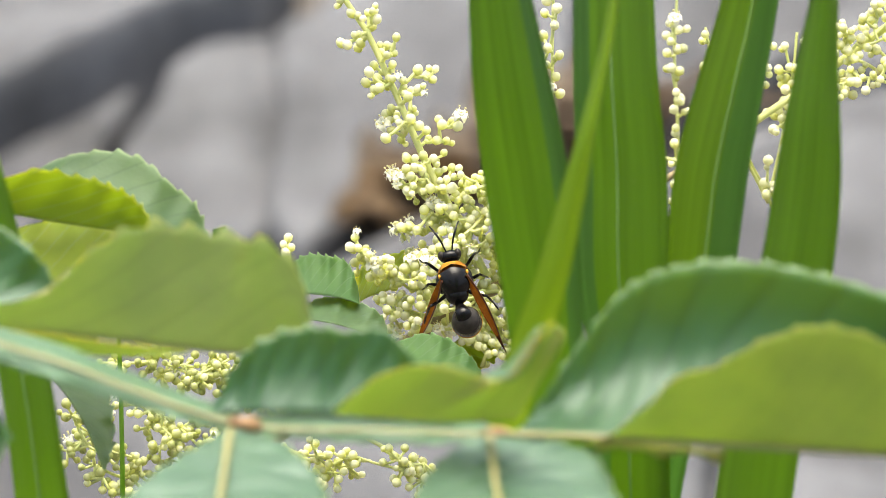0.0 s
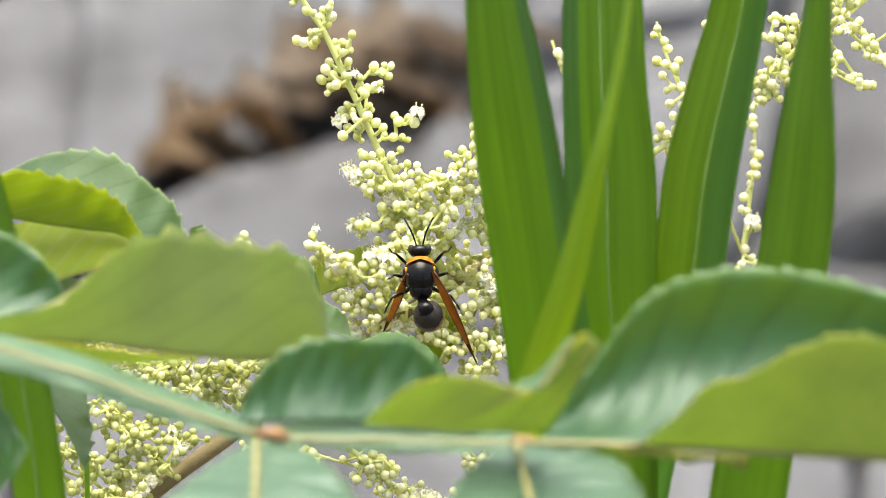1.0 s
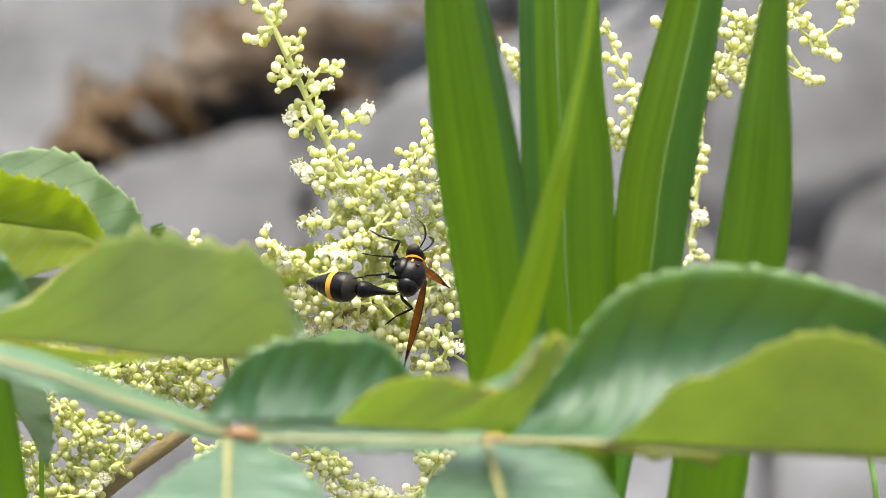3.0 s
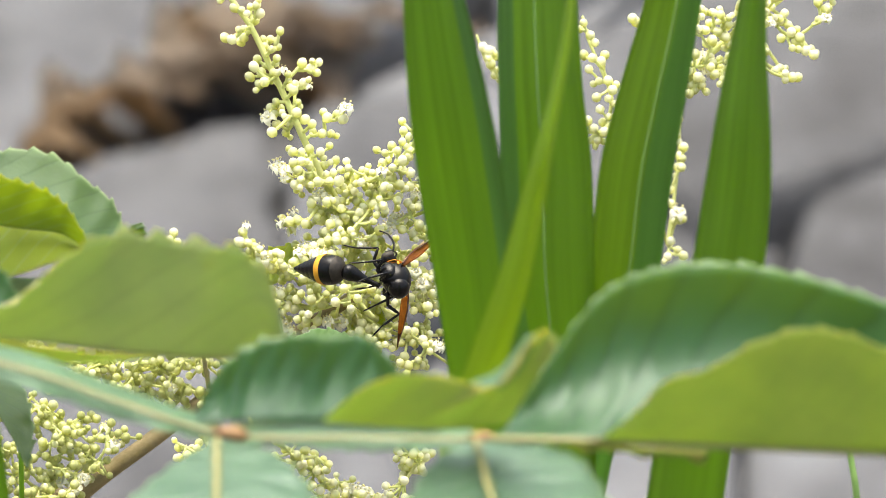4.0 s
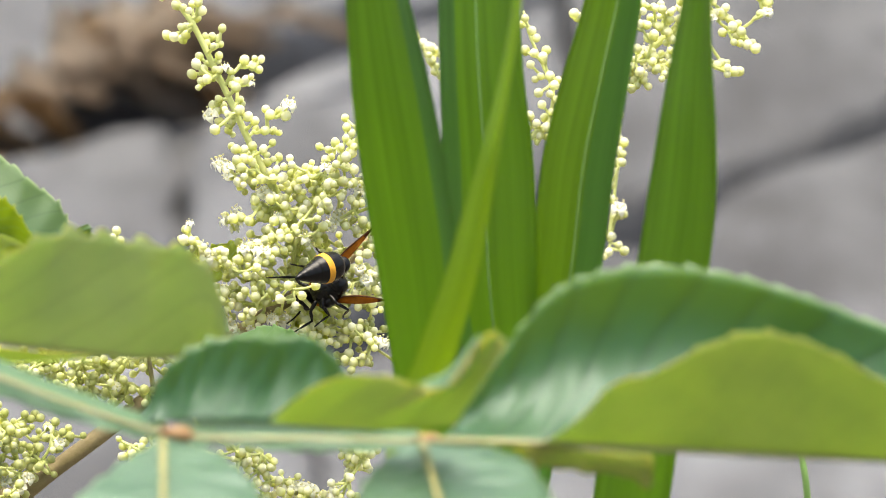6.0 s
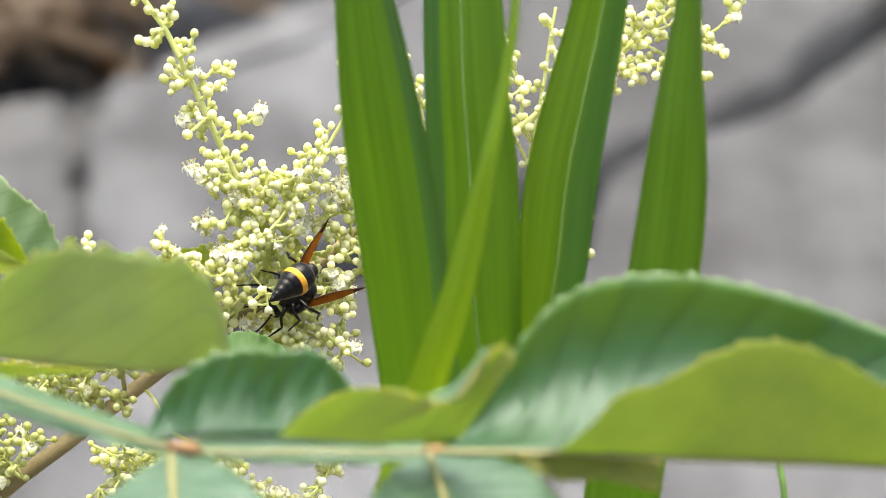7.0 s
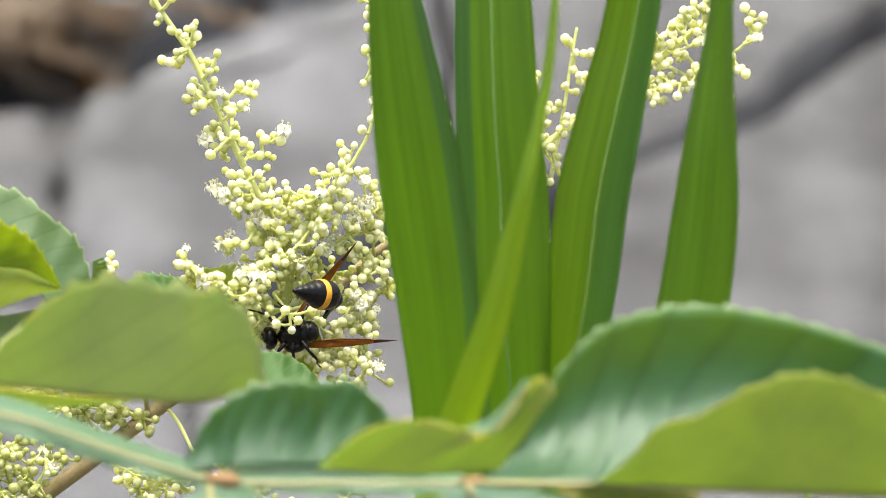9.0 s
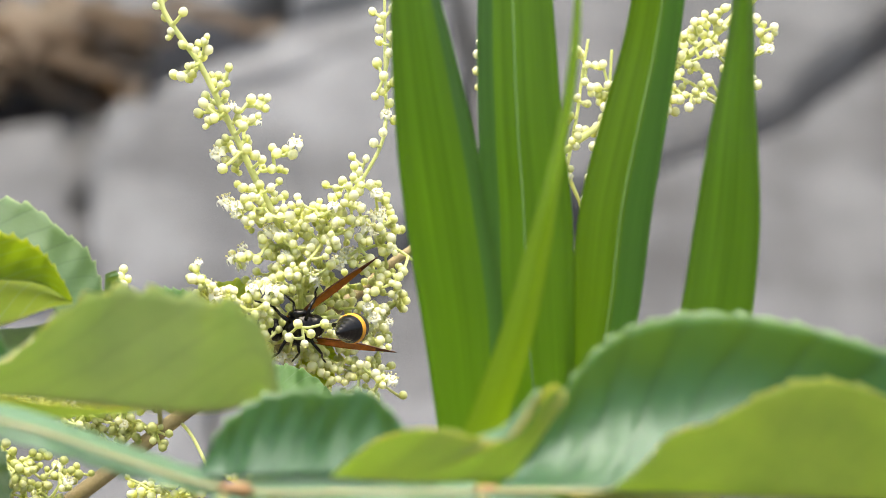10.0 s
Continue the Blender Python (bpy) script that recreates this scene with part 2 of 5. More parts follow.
def bud_mat():
    m, nt, tc = begin("bud_skin")
    sep = nt.nodes.new("ShaderNodeSeparateXYZ")
    nt.links.new(tc.outputs["UV"], sep.inputs[0])
    # Pale bud caps, whitened further: overhead light on the tops put into the colour.
    col = ramp(nt, sep.outputs[1], [(0.0, (0.66, 0.68, 0.18)), (0.40, (0.89, 0.90, 0.35)), (0.85, (0.98, 0.97, 0.68))])
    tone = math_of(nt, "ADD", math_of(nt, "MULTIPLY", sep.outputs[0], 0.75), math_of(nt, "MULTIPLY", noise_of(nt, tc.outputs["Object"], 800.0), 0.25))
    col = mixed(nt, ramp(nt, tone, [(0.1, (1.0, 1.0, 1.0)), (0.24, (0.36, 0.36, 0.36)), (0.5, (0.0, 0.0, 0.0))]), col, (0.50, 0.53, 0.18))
    col = mixed(nt, ramp(nt, sep.outputs[0], [(0.9, (0.0, 0.0, 0.0)), (0.99, (0.5, 0.5, 0.5))]), col, (0.96, 0.94, 0.80))
    return finish(m, col, 0.42, noise_of(nt, tc.outputs["Object"], 2200.0), 0.25, 0.0001, 0.40)


BUD = bud_mat()

# ---- building helpers ----
ORIGIN = {}


def thing(name, base, label, category, group=""):
    """An Empty at its base, in the plants' frame."""
    ob = new(name)
    ob.empty_display_size = 0.01
    ob.matrix_world = TIP @ Matrix.Translation(base)
    ORIGIN[ob.name] = base
    return tagged(ob, label, category, group)


def part(name, bm, material, parent, label="", smooth=True):
    me = bpy.data.meshes.new(name)
    bm.to_mesh(me)
    bm.free()
    for m in (material if isinstance(material, (list, tuple)) else (material,)):
        me.materials.append(m)
    if smooth:
        me.shade_smooth()
    ob = new(name, me)
    ob.parent = parent
    return tagged(ob, label) if label else ob


def curve(points, n):
    """n + 1 places along a smooth curve through the points."""
    p = [Vector(q) for q in points]
    p = [p[0] * 2 - p[1]] + p + [p[-1] * 2 - p[-2]]
    out = []
    for i in range(n + 1):
        s = i / n * (len(p) - 3)
        k = min(int(s), len(p) - 4)
        f = s - k
        a, b, c, d = p[k:k + 4]
        out.append(0.5 * ((2 * b) + (c - a) * f + (2 * a - 5 * b + 4 * c - d) * f * f + (3 * b - a - 3 * c + d) * f ** 3))
    return out


def tube(bm, pts, radii, sides=8):
    rings = []
    n = len(pts)
    side = Vector((0.31, 0.83, 0.46))
    for i, p in enumerate(pts):
        t = (pts[min(i + 1, n - 1)] - pts[max(i - 1, 0)]).normalized()
        a = t.cross(side).normalized()
        b = t.cross(a)
        r = radii[i] if isinstance(radii, (list, tuple)) else radii
        rings.append([bm.verts.new(p + (a * math.cos(2 * math.pi * k / sides) + b * math.sin(2 * math.pi * k / sides)) * r) for k in range(sides)])
    for r0, r1 in zip(rings, rings[1:]):
        for k in range(sides):
            bm.faces.new((r0[k], r0[(k + 1) % sides], r1[(k + 1) % sides], r1[k]))
    bm.faces.new(rings[0][::-1])
    bm.faces.new(rings[-1])
    return bm


def taper(a, b, n):
    return [a + (b - a) * i / n for i in range(n + 1)]


def sheet(low, high, origin, nu=48, nv=12, bow=0.0, teeth=0, tooth=0.0006, thick=0.0003, ripple=0.0, seed=0, pleat=0.0):
    """A leaf half between midrib (low) and margin (high), two skins thick, with a toothed margin."""
    bm = bmesh.new()
    uv = bm.loops.layers.uv.new("UVMap")
    lo, hi = curve(low, nu), curve(high, nu)
    grid = []
    for i in range(nu + 1):
        u = i / nu
        across = hi[i] - lo[i]
        row = []
        for j in range(nv + 1):
            v = j / nv
            p = lo[i] + across * v
            p = p + Vector((0, bow * math.sin(math.pi * v) * math.sin(math.pi * (0.08 + 0.84 * u)), 0))
            if ripple:
                p = p + Vector((0, ripple * v * (math.sin(u * 19 + seed) + 0.6 * math.sin(u * 41 + 2 * seed)) * 0.5, 0))
            if pleat:
                p = p + Vector((0, pleat * math.sin(math.pi * v) ** 0.6 * math.sin(math.tau * (u * 10 - v * 1.2) + 0.8 * math.sin(u * 13 + seed)), 0))
            if teeth and j == nv:
                ph = (u * teeth) % 1.0
                p = p + across.normalized() * tooth * (0.75 - ph) * (0.7 + 0.3 * math.sin(u * 77 + seed))
            row.append(p - origin)
        grid.append(row)
    skins = []
    for k in (0, 1):
        off = Vector((0, thick * (k - 0.5), 0))
        skins.append([[bm.verts.new(p + off) for p in row] for row in grid])
    for k, g in enumerate(skins):
        for i in range(nu):
            for j in range(nv):
                q = (g[i][j], g[i + 1][j], g[i + 1][j + 1], g[i][j + 1])
                f = bm.faces.new(q if k == 0 else q[::-1])
                f.material_index = k
                w = ((i, j), (i + 1, j), (i + 1, j + 1), (i, j + 1))
                for lp, (a, b) in zip(f.loops, w if k == 0 else w[::-1]):
                    lp[uv].uv = (a / nu, b / nv)
    f0, f1 = skins
    rim = [(i, 0) for i in range(nu + 1)] + [(nu, j) for j in range(1, nv + 1)] + [(i, nv) for i in range(nu - 1, -1, -1)] + [(0, j) for j in range(nv - 1, 0, -1)]
    for (a, b), (c, d) in zip(rim, rim[1:] + rim[:1]):
        f = bm.faces.new((f0[a][b], f1[a][b], f1[c][d], f0[c][d]))
        for lp in f.loops:
            lp[uv].uv = (a / nu, b / nv)
    return bm


def spots(pts, d0, d1=None):
    """A run of spots whose depth goes from d0 to d1."""
    d1 = d0 if d1 is None else d1
    n = max(len(pts) - 1, 1)
    return [spot(x, y, d0 + (d1 - d0) * i / n) for i, (x, y) in enumerate(pts)]


# ---- ground, stones, litter ----
def build_ground():
    bm = bmesh.new()
    steps = [0.0]
    while steps[-1] < 400:
        steps.append(steps[-1] + max(0.08, 0.16 * (steps[-1] - 1.6)))
    axis = [-s for s in steps[:0:-1]] + steps
    vs = {}
    for i, x in enumerate(axis):
        for j, y in enumerate(axis):
            near = math.exp(-(x * x + y * y) / 60)
            z = near * (0.04 * noise.noise((x * 2, y * 2, 0)) + 0.015 * noise.noise((x * 8, y * 8, 4))) - 0.16 + GROUND
            vs[i, j] = bm.verts.new((x, y + 3.6, z))
    for i in range(len(axis) - 1):
        for j in range(len(axis) - 1):
            bm.faces.new((vs[i, j], vs[i + 1, j], vs[i + 1, j + 1], vs[i, j + 1]))
    me = bpy.data.meshes.new("ground")
    bm.to_mesh(me)
    bm.free()
    me.materials.append(SOIL)
    me.shade_smooth()
    tagged(new("ground", me), "dark brown-grey soil in the gaps between stones", "ground", kind="structure")


def stone_slab(outline, top, lean, skin, label, seed):
    """A rough split stone: an uneven outline, a gently wavy top, worn edges, sides that go into the soil."""
    corners = [on_ground(x, y) for x, y in outline]
    c = sum(corners, Vector()) / len(corners)
    dense = []
    for a, b in zip(corners, corners[1:] + corners[:1]):
        dense += [a * 0.94 + b * 0.06, a * 0.5 + b * 0.5, a * 0.06 + b * 0.94]
    n = 8 * len(corners)
    loop = curve(dense + [dense[0]], n)[:n]
    off = Vector((seed * 7.3, seed * 3.1, 0))
    bm = bmesh.new()
    grid = []
    for s, drop in ((0.12, 0.0), (0.3, 0.0), (0.5, 0.0), (0.7, 0.0), (0.85, 0.0), (0.94, 0.002), (0.975, 0.008), (0.995, 0.022), (1.01, 0.05), (1.03, 0.34)):
        row = []
        for p in loop:
            d = p - c
            q = c + d * s
            q = q + d.normalized() * 0.012 * noise.noise(p * 14 + off) * min(1.0, s)
            z = top + lean[0] * d.x * s + lean[1] * d.y * s + 0.022 * noise.noise(q * 3.0 + off) + 0.007 * noise.noise(q * 12 + off) - drop
            row.append(bm.verts.new((q.x - c.x, q.y - c.y, z)))
        grid.append(row)
    for r0, r1 in zip(grid, grid[1:]):
        for i in range(n):
            bm.faces.new((r0[i], r1[i], r1[(i + 1) % n], r0[(i + 1) % n]))
    cap = bm.verts.new(sum((v.co for v in grid[0]), Vector()) / n)
    for i in range(n):
        bm.faces.new((cap, grid[0][i], grid[0][(i + 1) % n]))
    bmesh.ops.recalc_face_normals(bm, faces=bm.faces[:])
    me = bpy.data.meshes.new("stone_slab")
    bm.to_mesh(me)
    bm.free()
    me.materials.append(skin)
    me.shade_smooth()
    ob = new("stone_slab", me)
    ob.location = (c.x, c.y, GROUND)
    tagged(ob, label, "stone", "stone slabs on the ground")


def build_stones():
    pale, middle, dim = "weathered light grey stone slab lying on dark soil", "weathered middle grey stone slab lying on dark soil", "dark grey streaked stone slab lying on soil"
    stone_slab([(-900, -350), (-120, -350), (-90, -190), (-160, -128), (-300, -92), (-445, -8), (-620, 66), (-900, 180)], 0.01, (0.02, 0.0), STONE, pale, 1)
    stone_slab([(-620, 138), (-445, 62), (-356, 6), (-378, 56), (-432, 144), (-500, 225), (-580, 330), (-900, 480), (-900, 250)], -0.02, (0.0, -0.03), DARK_STONE, dim, 2)
    stone_slab([(-296, -8), (-240, -40), (-106, -62), (-92, 10), (-96, 110), (-106, 220), (-200, 330), (-330, 420), (-470, 330), (-426, 195), (-322, 66)], -0.02, (0.0, 0.02), SOFT_STONE, middle, 3)
    stone_slab([(-108, -60), (40, -190), (230, -330), (470, -330), (415, -40), (372, 66), (290, 98), (222, 186), (110, 190), (35, 240), (-60, 300), (-118, 220), (-104, 100)], 0.0, (-0.02, 0.02), STONE, pale, 4)
    stone_slab([(470, -330), (950, -330), (850, -70), (700, 5), (610, 44), (520, 58), (380, 60), (425, -60)], -0.01, (0.02, -0.02), STONE, pale, 5)
    stone_slab([(45, 322), (160, 286), (262, 254), (350, 224), (440, 214), (466, 300), (470, 420), (450, 530), (200, 570), (-60, 530), (-90, 420)], 0.0, (0.0, 0.03), MID_STONE, middle, 6)
    stone_slab([(592, 156), (700, 106), (830, 52), (990, 12), (1100, -26), (1010, 58), (850, 122), (676, 176)], 0.0, (0.0, 0.02), STONE, pale, 7)
    stone_slab([(524, 196), (676, 212), (850, 160), (1015, 92), (1130, 16), (1158, 120), (1110, 300), (1010, 440), (700, 570), (486, 570), (480, 430), (484, 320)], 0.015, (0.0, 0.02), STONE, pale, 8)
    stone_slab([(960, -330), (1290, -330), (1130, -40), (1000, -20), (862, 10), (850, -60)], 0.0, (0.0, 0.0), STONE, pale, 9)
    stone_slab([(1150, -40), (1300, -330), (1990, -330), (1965, 10), (1850, 76), (1735, 165), (1590, 236), (1380, 318), (1210, 370), (1130, 300), (1176, 120)], 0.0, (-0.02, 0.02), MID_STONE, middle, 10)
    stone_slab([(1400, 380), (1600, 294), (1752, 238), (1862, 164), (1985, 104), (2300, 30), (2300, 600), (1700, 700), (1300, 620)], 0.0, (0.0, 0.02), MID_STONE, middle, 11)
    stone_slab([(1020, 470), (1120, 330), (1210, 400), (1370, 420), (1280, 640), (1000, 700), (730, 610)], -0.01, (0.0, 0.0), MID_STONE, middle, 12)
    stone_slab([(-60, 570), (200, 606), (420, 570), (700, 606), (700, 1000), (-200, 1000), (-200, 650)], 0.0, (0.0, 0.02), STONE, pale, 13)
    stone_slab([(705, 640), (1000, 738), (1270, 690), (1310, 1050), (695, 1050)], 0.0, (0.0, 0.02), STONE, pale, 14)
    stone_slab([(1290, 690), (1700, 738), (2300, 640), (2300, 1100), (1290, 1080)], -0.02, (0.0, 0.02), STONE, pale, 15)
    stone_slab([(-900, 540), (-580, 370), (-340, 456), (-200, 370), (-112, 440), (-90, 560), (-220, 640), (-220, 1000), (-900, 1000)], 0.0, (0.0, 0.0), STONE, pale, 16)
    # Unseen low stones, added so that two deep joints don't go black.
    filling = "low grey stone filling added in a joint between slabs"
    stone_slab([(418, 188), (540, 180), (520, 330), (510, 560), (430, 560), (440, 330)], -0.012, (0.0, 0.0), MID_STONE, filling, 17)
    stone_slab([(1400, 330), (1600, 240), (1860, 84), (1985, 20), (2000, 130), (1860, 196), (1600, 322), (1400, 398)], -0.03, (0.0, 0.0), MID_STONE, filling, 18)


def dead_leaf(x, y, length, width, turn, curl, rise, skin, rng):
    base = on_ground(x, y) + Vector((0, 0, rise))
    bm = bmesh.new()
    nu, nv = 24, 10
    g = []
    for i in range(nu + 1):
        u = i / nu
        row = []
        for j in range(nv + 1):
            v = j / nv * 2 - 1
            w = width * math.sin(math.pi * (0.04 + 0.93 * u)) ** 0.8
            a = v * curl
            row.append(bm.verts.new(((u - 0.5) * length, math.sin(a) / curl * w, (1 - math.cos(a)) / curl * w + 0.02 * math.sin(u * 5) + 0.005 * math.sin(u * 23 + v * 4))))
        g.append(row)
    for i in range(nu):
        for j in range(nv):
            bm.faces.new((g[i][j], g[i + 1][j], g[i + 1][j + 1], g[i][j + 1]))
    bmesh.ops.solidify(bm, geom=bm.faces[:], thickness=0.0008)
    me = bpy.data.meshes.new("dead_leaf")
    bm.to_mesh(me)
    bm.free()
    me.materials.append(skin)
    me.shade_smooth()
    ob = new("dead_leaf", me)
    ob.matrix_world = Matrix.Translation(base) @ pose(0, 0, 0, rng.uniform(-15, 15), rng.uniform(-12, 12), turn)
    tagged(ob, "dry curled tan leaf lying on stones" if skin is DEAD else "dark brown leaf lying in a gap between stones", "dead leaf", "dead leaves on the stones")


def build_litter():
    rng = random.Random(11)
    for x, y, l, w, t, c, r, skin in ((95, 182, 0.06, 0.03, 30, 0.9, 0.0, DEAD), (118, 205, 0.07, 0.03, 40, 0.9, 0.0, DEAD), (60, 232, 0.06, 0.022, 20, 0.8, -0.03, DEAD_DARK), (93, 262, 0.10, 0.05, 30, -0.8, 0.0, DEAD_DARK), (136, 236, 0.11, 0.05, 40, -0.8, 0.01, DEAD_DARK), (130, 246, 0.08, 0.04, 25, 0.8, 0.0, DEAD_DARK),
                                      (205, 240, 0.10, 0.045, 30, 1.0, 0.01, DEAD_DARK), (262, 212, 0.10, 0.050, 45, 0.9, 0.02, DEAD), (318, 172, 0.11, 0.065, 50, 0.9, 0.03, DEAD),
                                      (372, 192, 0.10, 0.04, 20, 0.9, 0.02, DEAD), (430, 186, 0.11, 0.045, 25, 0.8, 0.03, DEAD), (425, 135, 0.12, 0.06, 30, 0.8, 0.03, DEAD), (430, 104, 0.19, 0.090, 20, -0.7, 0.012, DEAD), (388, 124, 0.14, 0.07, 35, -0.8, 0.006, DEAD), (402, 156, 0.17, 0.08, 28, -0.8, 0.012, DEAD), (462, 136, 0.14, 0.07, 18, -0.8, 0.01, DEAD),
                                      (500, 116, 0.12, 0.055, 30, 0.9, 0.03, DEAD), (560, 98, 0.10, 0.035, 30, 0.9, 0.02, DEAD), (495, 160, 0.10, 0.04, 30, 0.9, 0.0, DEAD_DARK), (340, 140, 0.09, 0.04, 30, 0.9, 0.03, DEAD_DARK),
                                      (690, 92, 0.16, 0.022, 24, 1.1, 0.02, DEAD)):
        dead_leaf(x, y, l, w, t, c, r, skin, rng)


# ---- sword leaves ----
def sword_leaf(plant, origin, centre, width, depth, skin, keel=0.0012, fold=0.5, rib=False, round_keel=True, split=None, name="blade"):
    """One sword-shaped leaf: centre line from root to tip, half widths, a shallow keel."""
    n, m = 64, 10
    cl = curve([spot(x, y, d) for (x, y), d in zip(centre, depth)], n)
    wd = curve([Vector((w, 0, 0)) for w in width], n)
    bm = bmesh.new()
    uv = bm.loops.layers.uv.new("UVMap")
    skins = [[], []]
    crest = []
    for i in range(n + 1):
        t = (cl[min(i + 1, n)] - cl[max(i - 1, 0)]).normalized()
        side = Vector((t.z, 0, -t.x)).normalized()
        w = max(wd[i].x, 1.0) * UNIT * cl[i].y
        for k in (0, 1):
            row = []
            for j in range(m + 1):
                v = j / m
                s = v * 2 - 1
                dip = (v / fold if v < fold else (1 - v) / (1 - fold))
                dip = math.sin(dip * math.pi / 2) if round_keel else dip
                edge = 0.00045 * (1 - abs(s) ** 4) + 0.00004
                p = cl[i] + side * (w * s) + Vector((0, -keel * dip + (edge if k else -edge) * 0.5, 0))
                row.append(bm.verts.new(p - origin))
            skins[k].append(row)
        crest.append(cl[i] + side * (w * (2 * fold - 1)) + Vector((0, -keel - 0.0003, 0)) - origin)
    for k in (0, 1):
        g = skins[k]
        for i in range(n):
            for j in range(m):
                ids = ((i, j), (i, j + 1), (i + 1, j + 1), (i + 1, j))
                ids = ids if k == 0 else ids[::-1]
                f = bm.faces.new([g[a][b] for a, b in ids])
                f.material_index = 0 if isinstance(skin, bpy.types.Material) or (j + 0.5) / m < (split or fold) else 1
                for lp, (a, b) in zip(f.loops, ids):
                    lp[uv].uv = (b / m, a / n * 6)
    for i in range(n):
        for j in (0, m):
            q = (skins[0][i][j], skins[0][i + 1][j], skins[1][i + 1][j], skins[1][i][j])
            bm.faces.new(q if j else q[::-1])
    ob = part(name, bm, skin, plant)
    if rib:
        b2 = bmesh.new()
        tube(b2, crest[2:-2], 0.00016, 6)
        part("midrib", b2, RIB, ob, "pale raised rib")
    return ob


def build_swords():
    o = spot(960, 1400, 0.83)
    p = thing("sword_leaf_plant", o, "clump of upright sword-shaped green leaves growing from the soil", "plant")
    foot = lambda k: [(925 + 18 * k, 13500), (930 + 14 * k, 7600), (935 + 12 * k, 4200), (930 + 10 * k, 2200)]
    fd = [1.35, 1.13, 1.00, 0.90]
    sword_leaf(p, o, foot(-3) + [(900, 1200), (862, 850), (838, 660), (820, 480), (797, 330), (773, 180), (746, 0), (722, -180), (708, -340), (700, -480)],
               [30, 30, 45, 55, 60, 62, 63, 73, 75, 71, 55, 32, 15, 2], fd + [0.86, 0.842, 0.834, 0.828, 0.824, 0.82, 0.817, 0.815, 0.81, 0.80], (BLADE, BLADE_SHADED), 0.0026, 0.62, split=0.82)
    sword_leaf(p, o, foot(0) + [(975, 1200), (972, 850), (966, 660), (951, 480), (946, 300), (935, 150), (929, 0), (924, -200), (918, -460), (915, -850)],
               [30, 30, 45, 55, 60, 64, 67, 81, 81, 75, 71, 60, 40, 2], fd + [0.88, 0.862, 0.856, 0.852, 0.85, 0.848, 0.847, 0.846, 0.84, 0.835], (BLADE_SHADED, BLADE), 0.0018, 0.46, True, False, split=0.25)
    sword_leaf(p, o, foot(-1) + [(740, 1200), (795, 800), (842, 640), (887, 500), (916, 380), (941, 270), (964, 160), (982, 60), (994, -60), (1000, -220)],
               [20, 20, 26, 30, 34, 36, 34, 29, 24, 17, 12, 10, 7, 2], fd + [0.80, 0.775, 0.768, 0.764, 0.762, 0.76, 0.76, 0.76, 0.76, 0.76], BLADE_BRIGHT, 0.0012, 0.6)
    sword_leaf(p, o, foot(1) + [(968, 1200), (1010, 850), (1052, 660), (1084, 480), (1105, 300), (1136, 150), (1169, 0), (1195, -180), (1225, -420), (1250, -800)],
               [30, 30, 40, 50, 46, 46, 52, 62, 65, 59, 50, 44, 28, 2], fd + [0.88, 0.866, 0.858, 0.853, 0.85, 0.848, 0.846, 0.842, 0.836, 0.83], (BLADE_SUN, BLADE_SHADED), 0.0024, 0.56, True, False)
    outer = sword_leaf(p, o, foot(5) + [(1150, 1200), (1198, 850), (1230, 660), (1266, 480), (1284, 340), (1293, 220), (1300, 110), (1310, 0), (1318, -150), (1325, -360)],
               [30, 30, 45, 60, 66, 68, 66, 64, 60, 50, 37, 25, 14, 2], fd + [0.845, 0.834, 0.829, 0.826, 0.824, 0.822, 0.821, 0.82, 0.818, 0.815], BLADE, 0.0026, 0.42)
    o2 = spot(20, 1400, 0.80)
    q = thing("sword_leaf_plant", o2, "single broad green sword-shaped leaf leaning beside a leafy branch", "plant")
    sword_leaf(q, o2, [(40, 13500), (30, 7600), (20, 4200), (10, 2200), (-22, 1200), (-54, 850), (-92, 620), (-132, 430), (-172, 260), (-218, 60), (-270, -200)],
               [30, 30, 45, 50, 50, 47, 44, 38, 30, 18, 2], [1.35, 1.1, 0.97, 0.88, 0.83, 0.815, 0.81, 0.806, 0.803, 0.80, 0.795], BLADE, 0.0024, 0.5, True)
    return p, q, outer


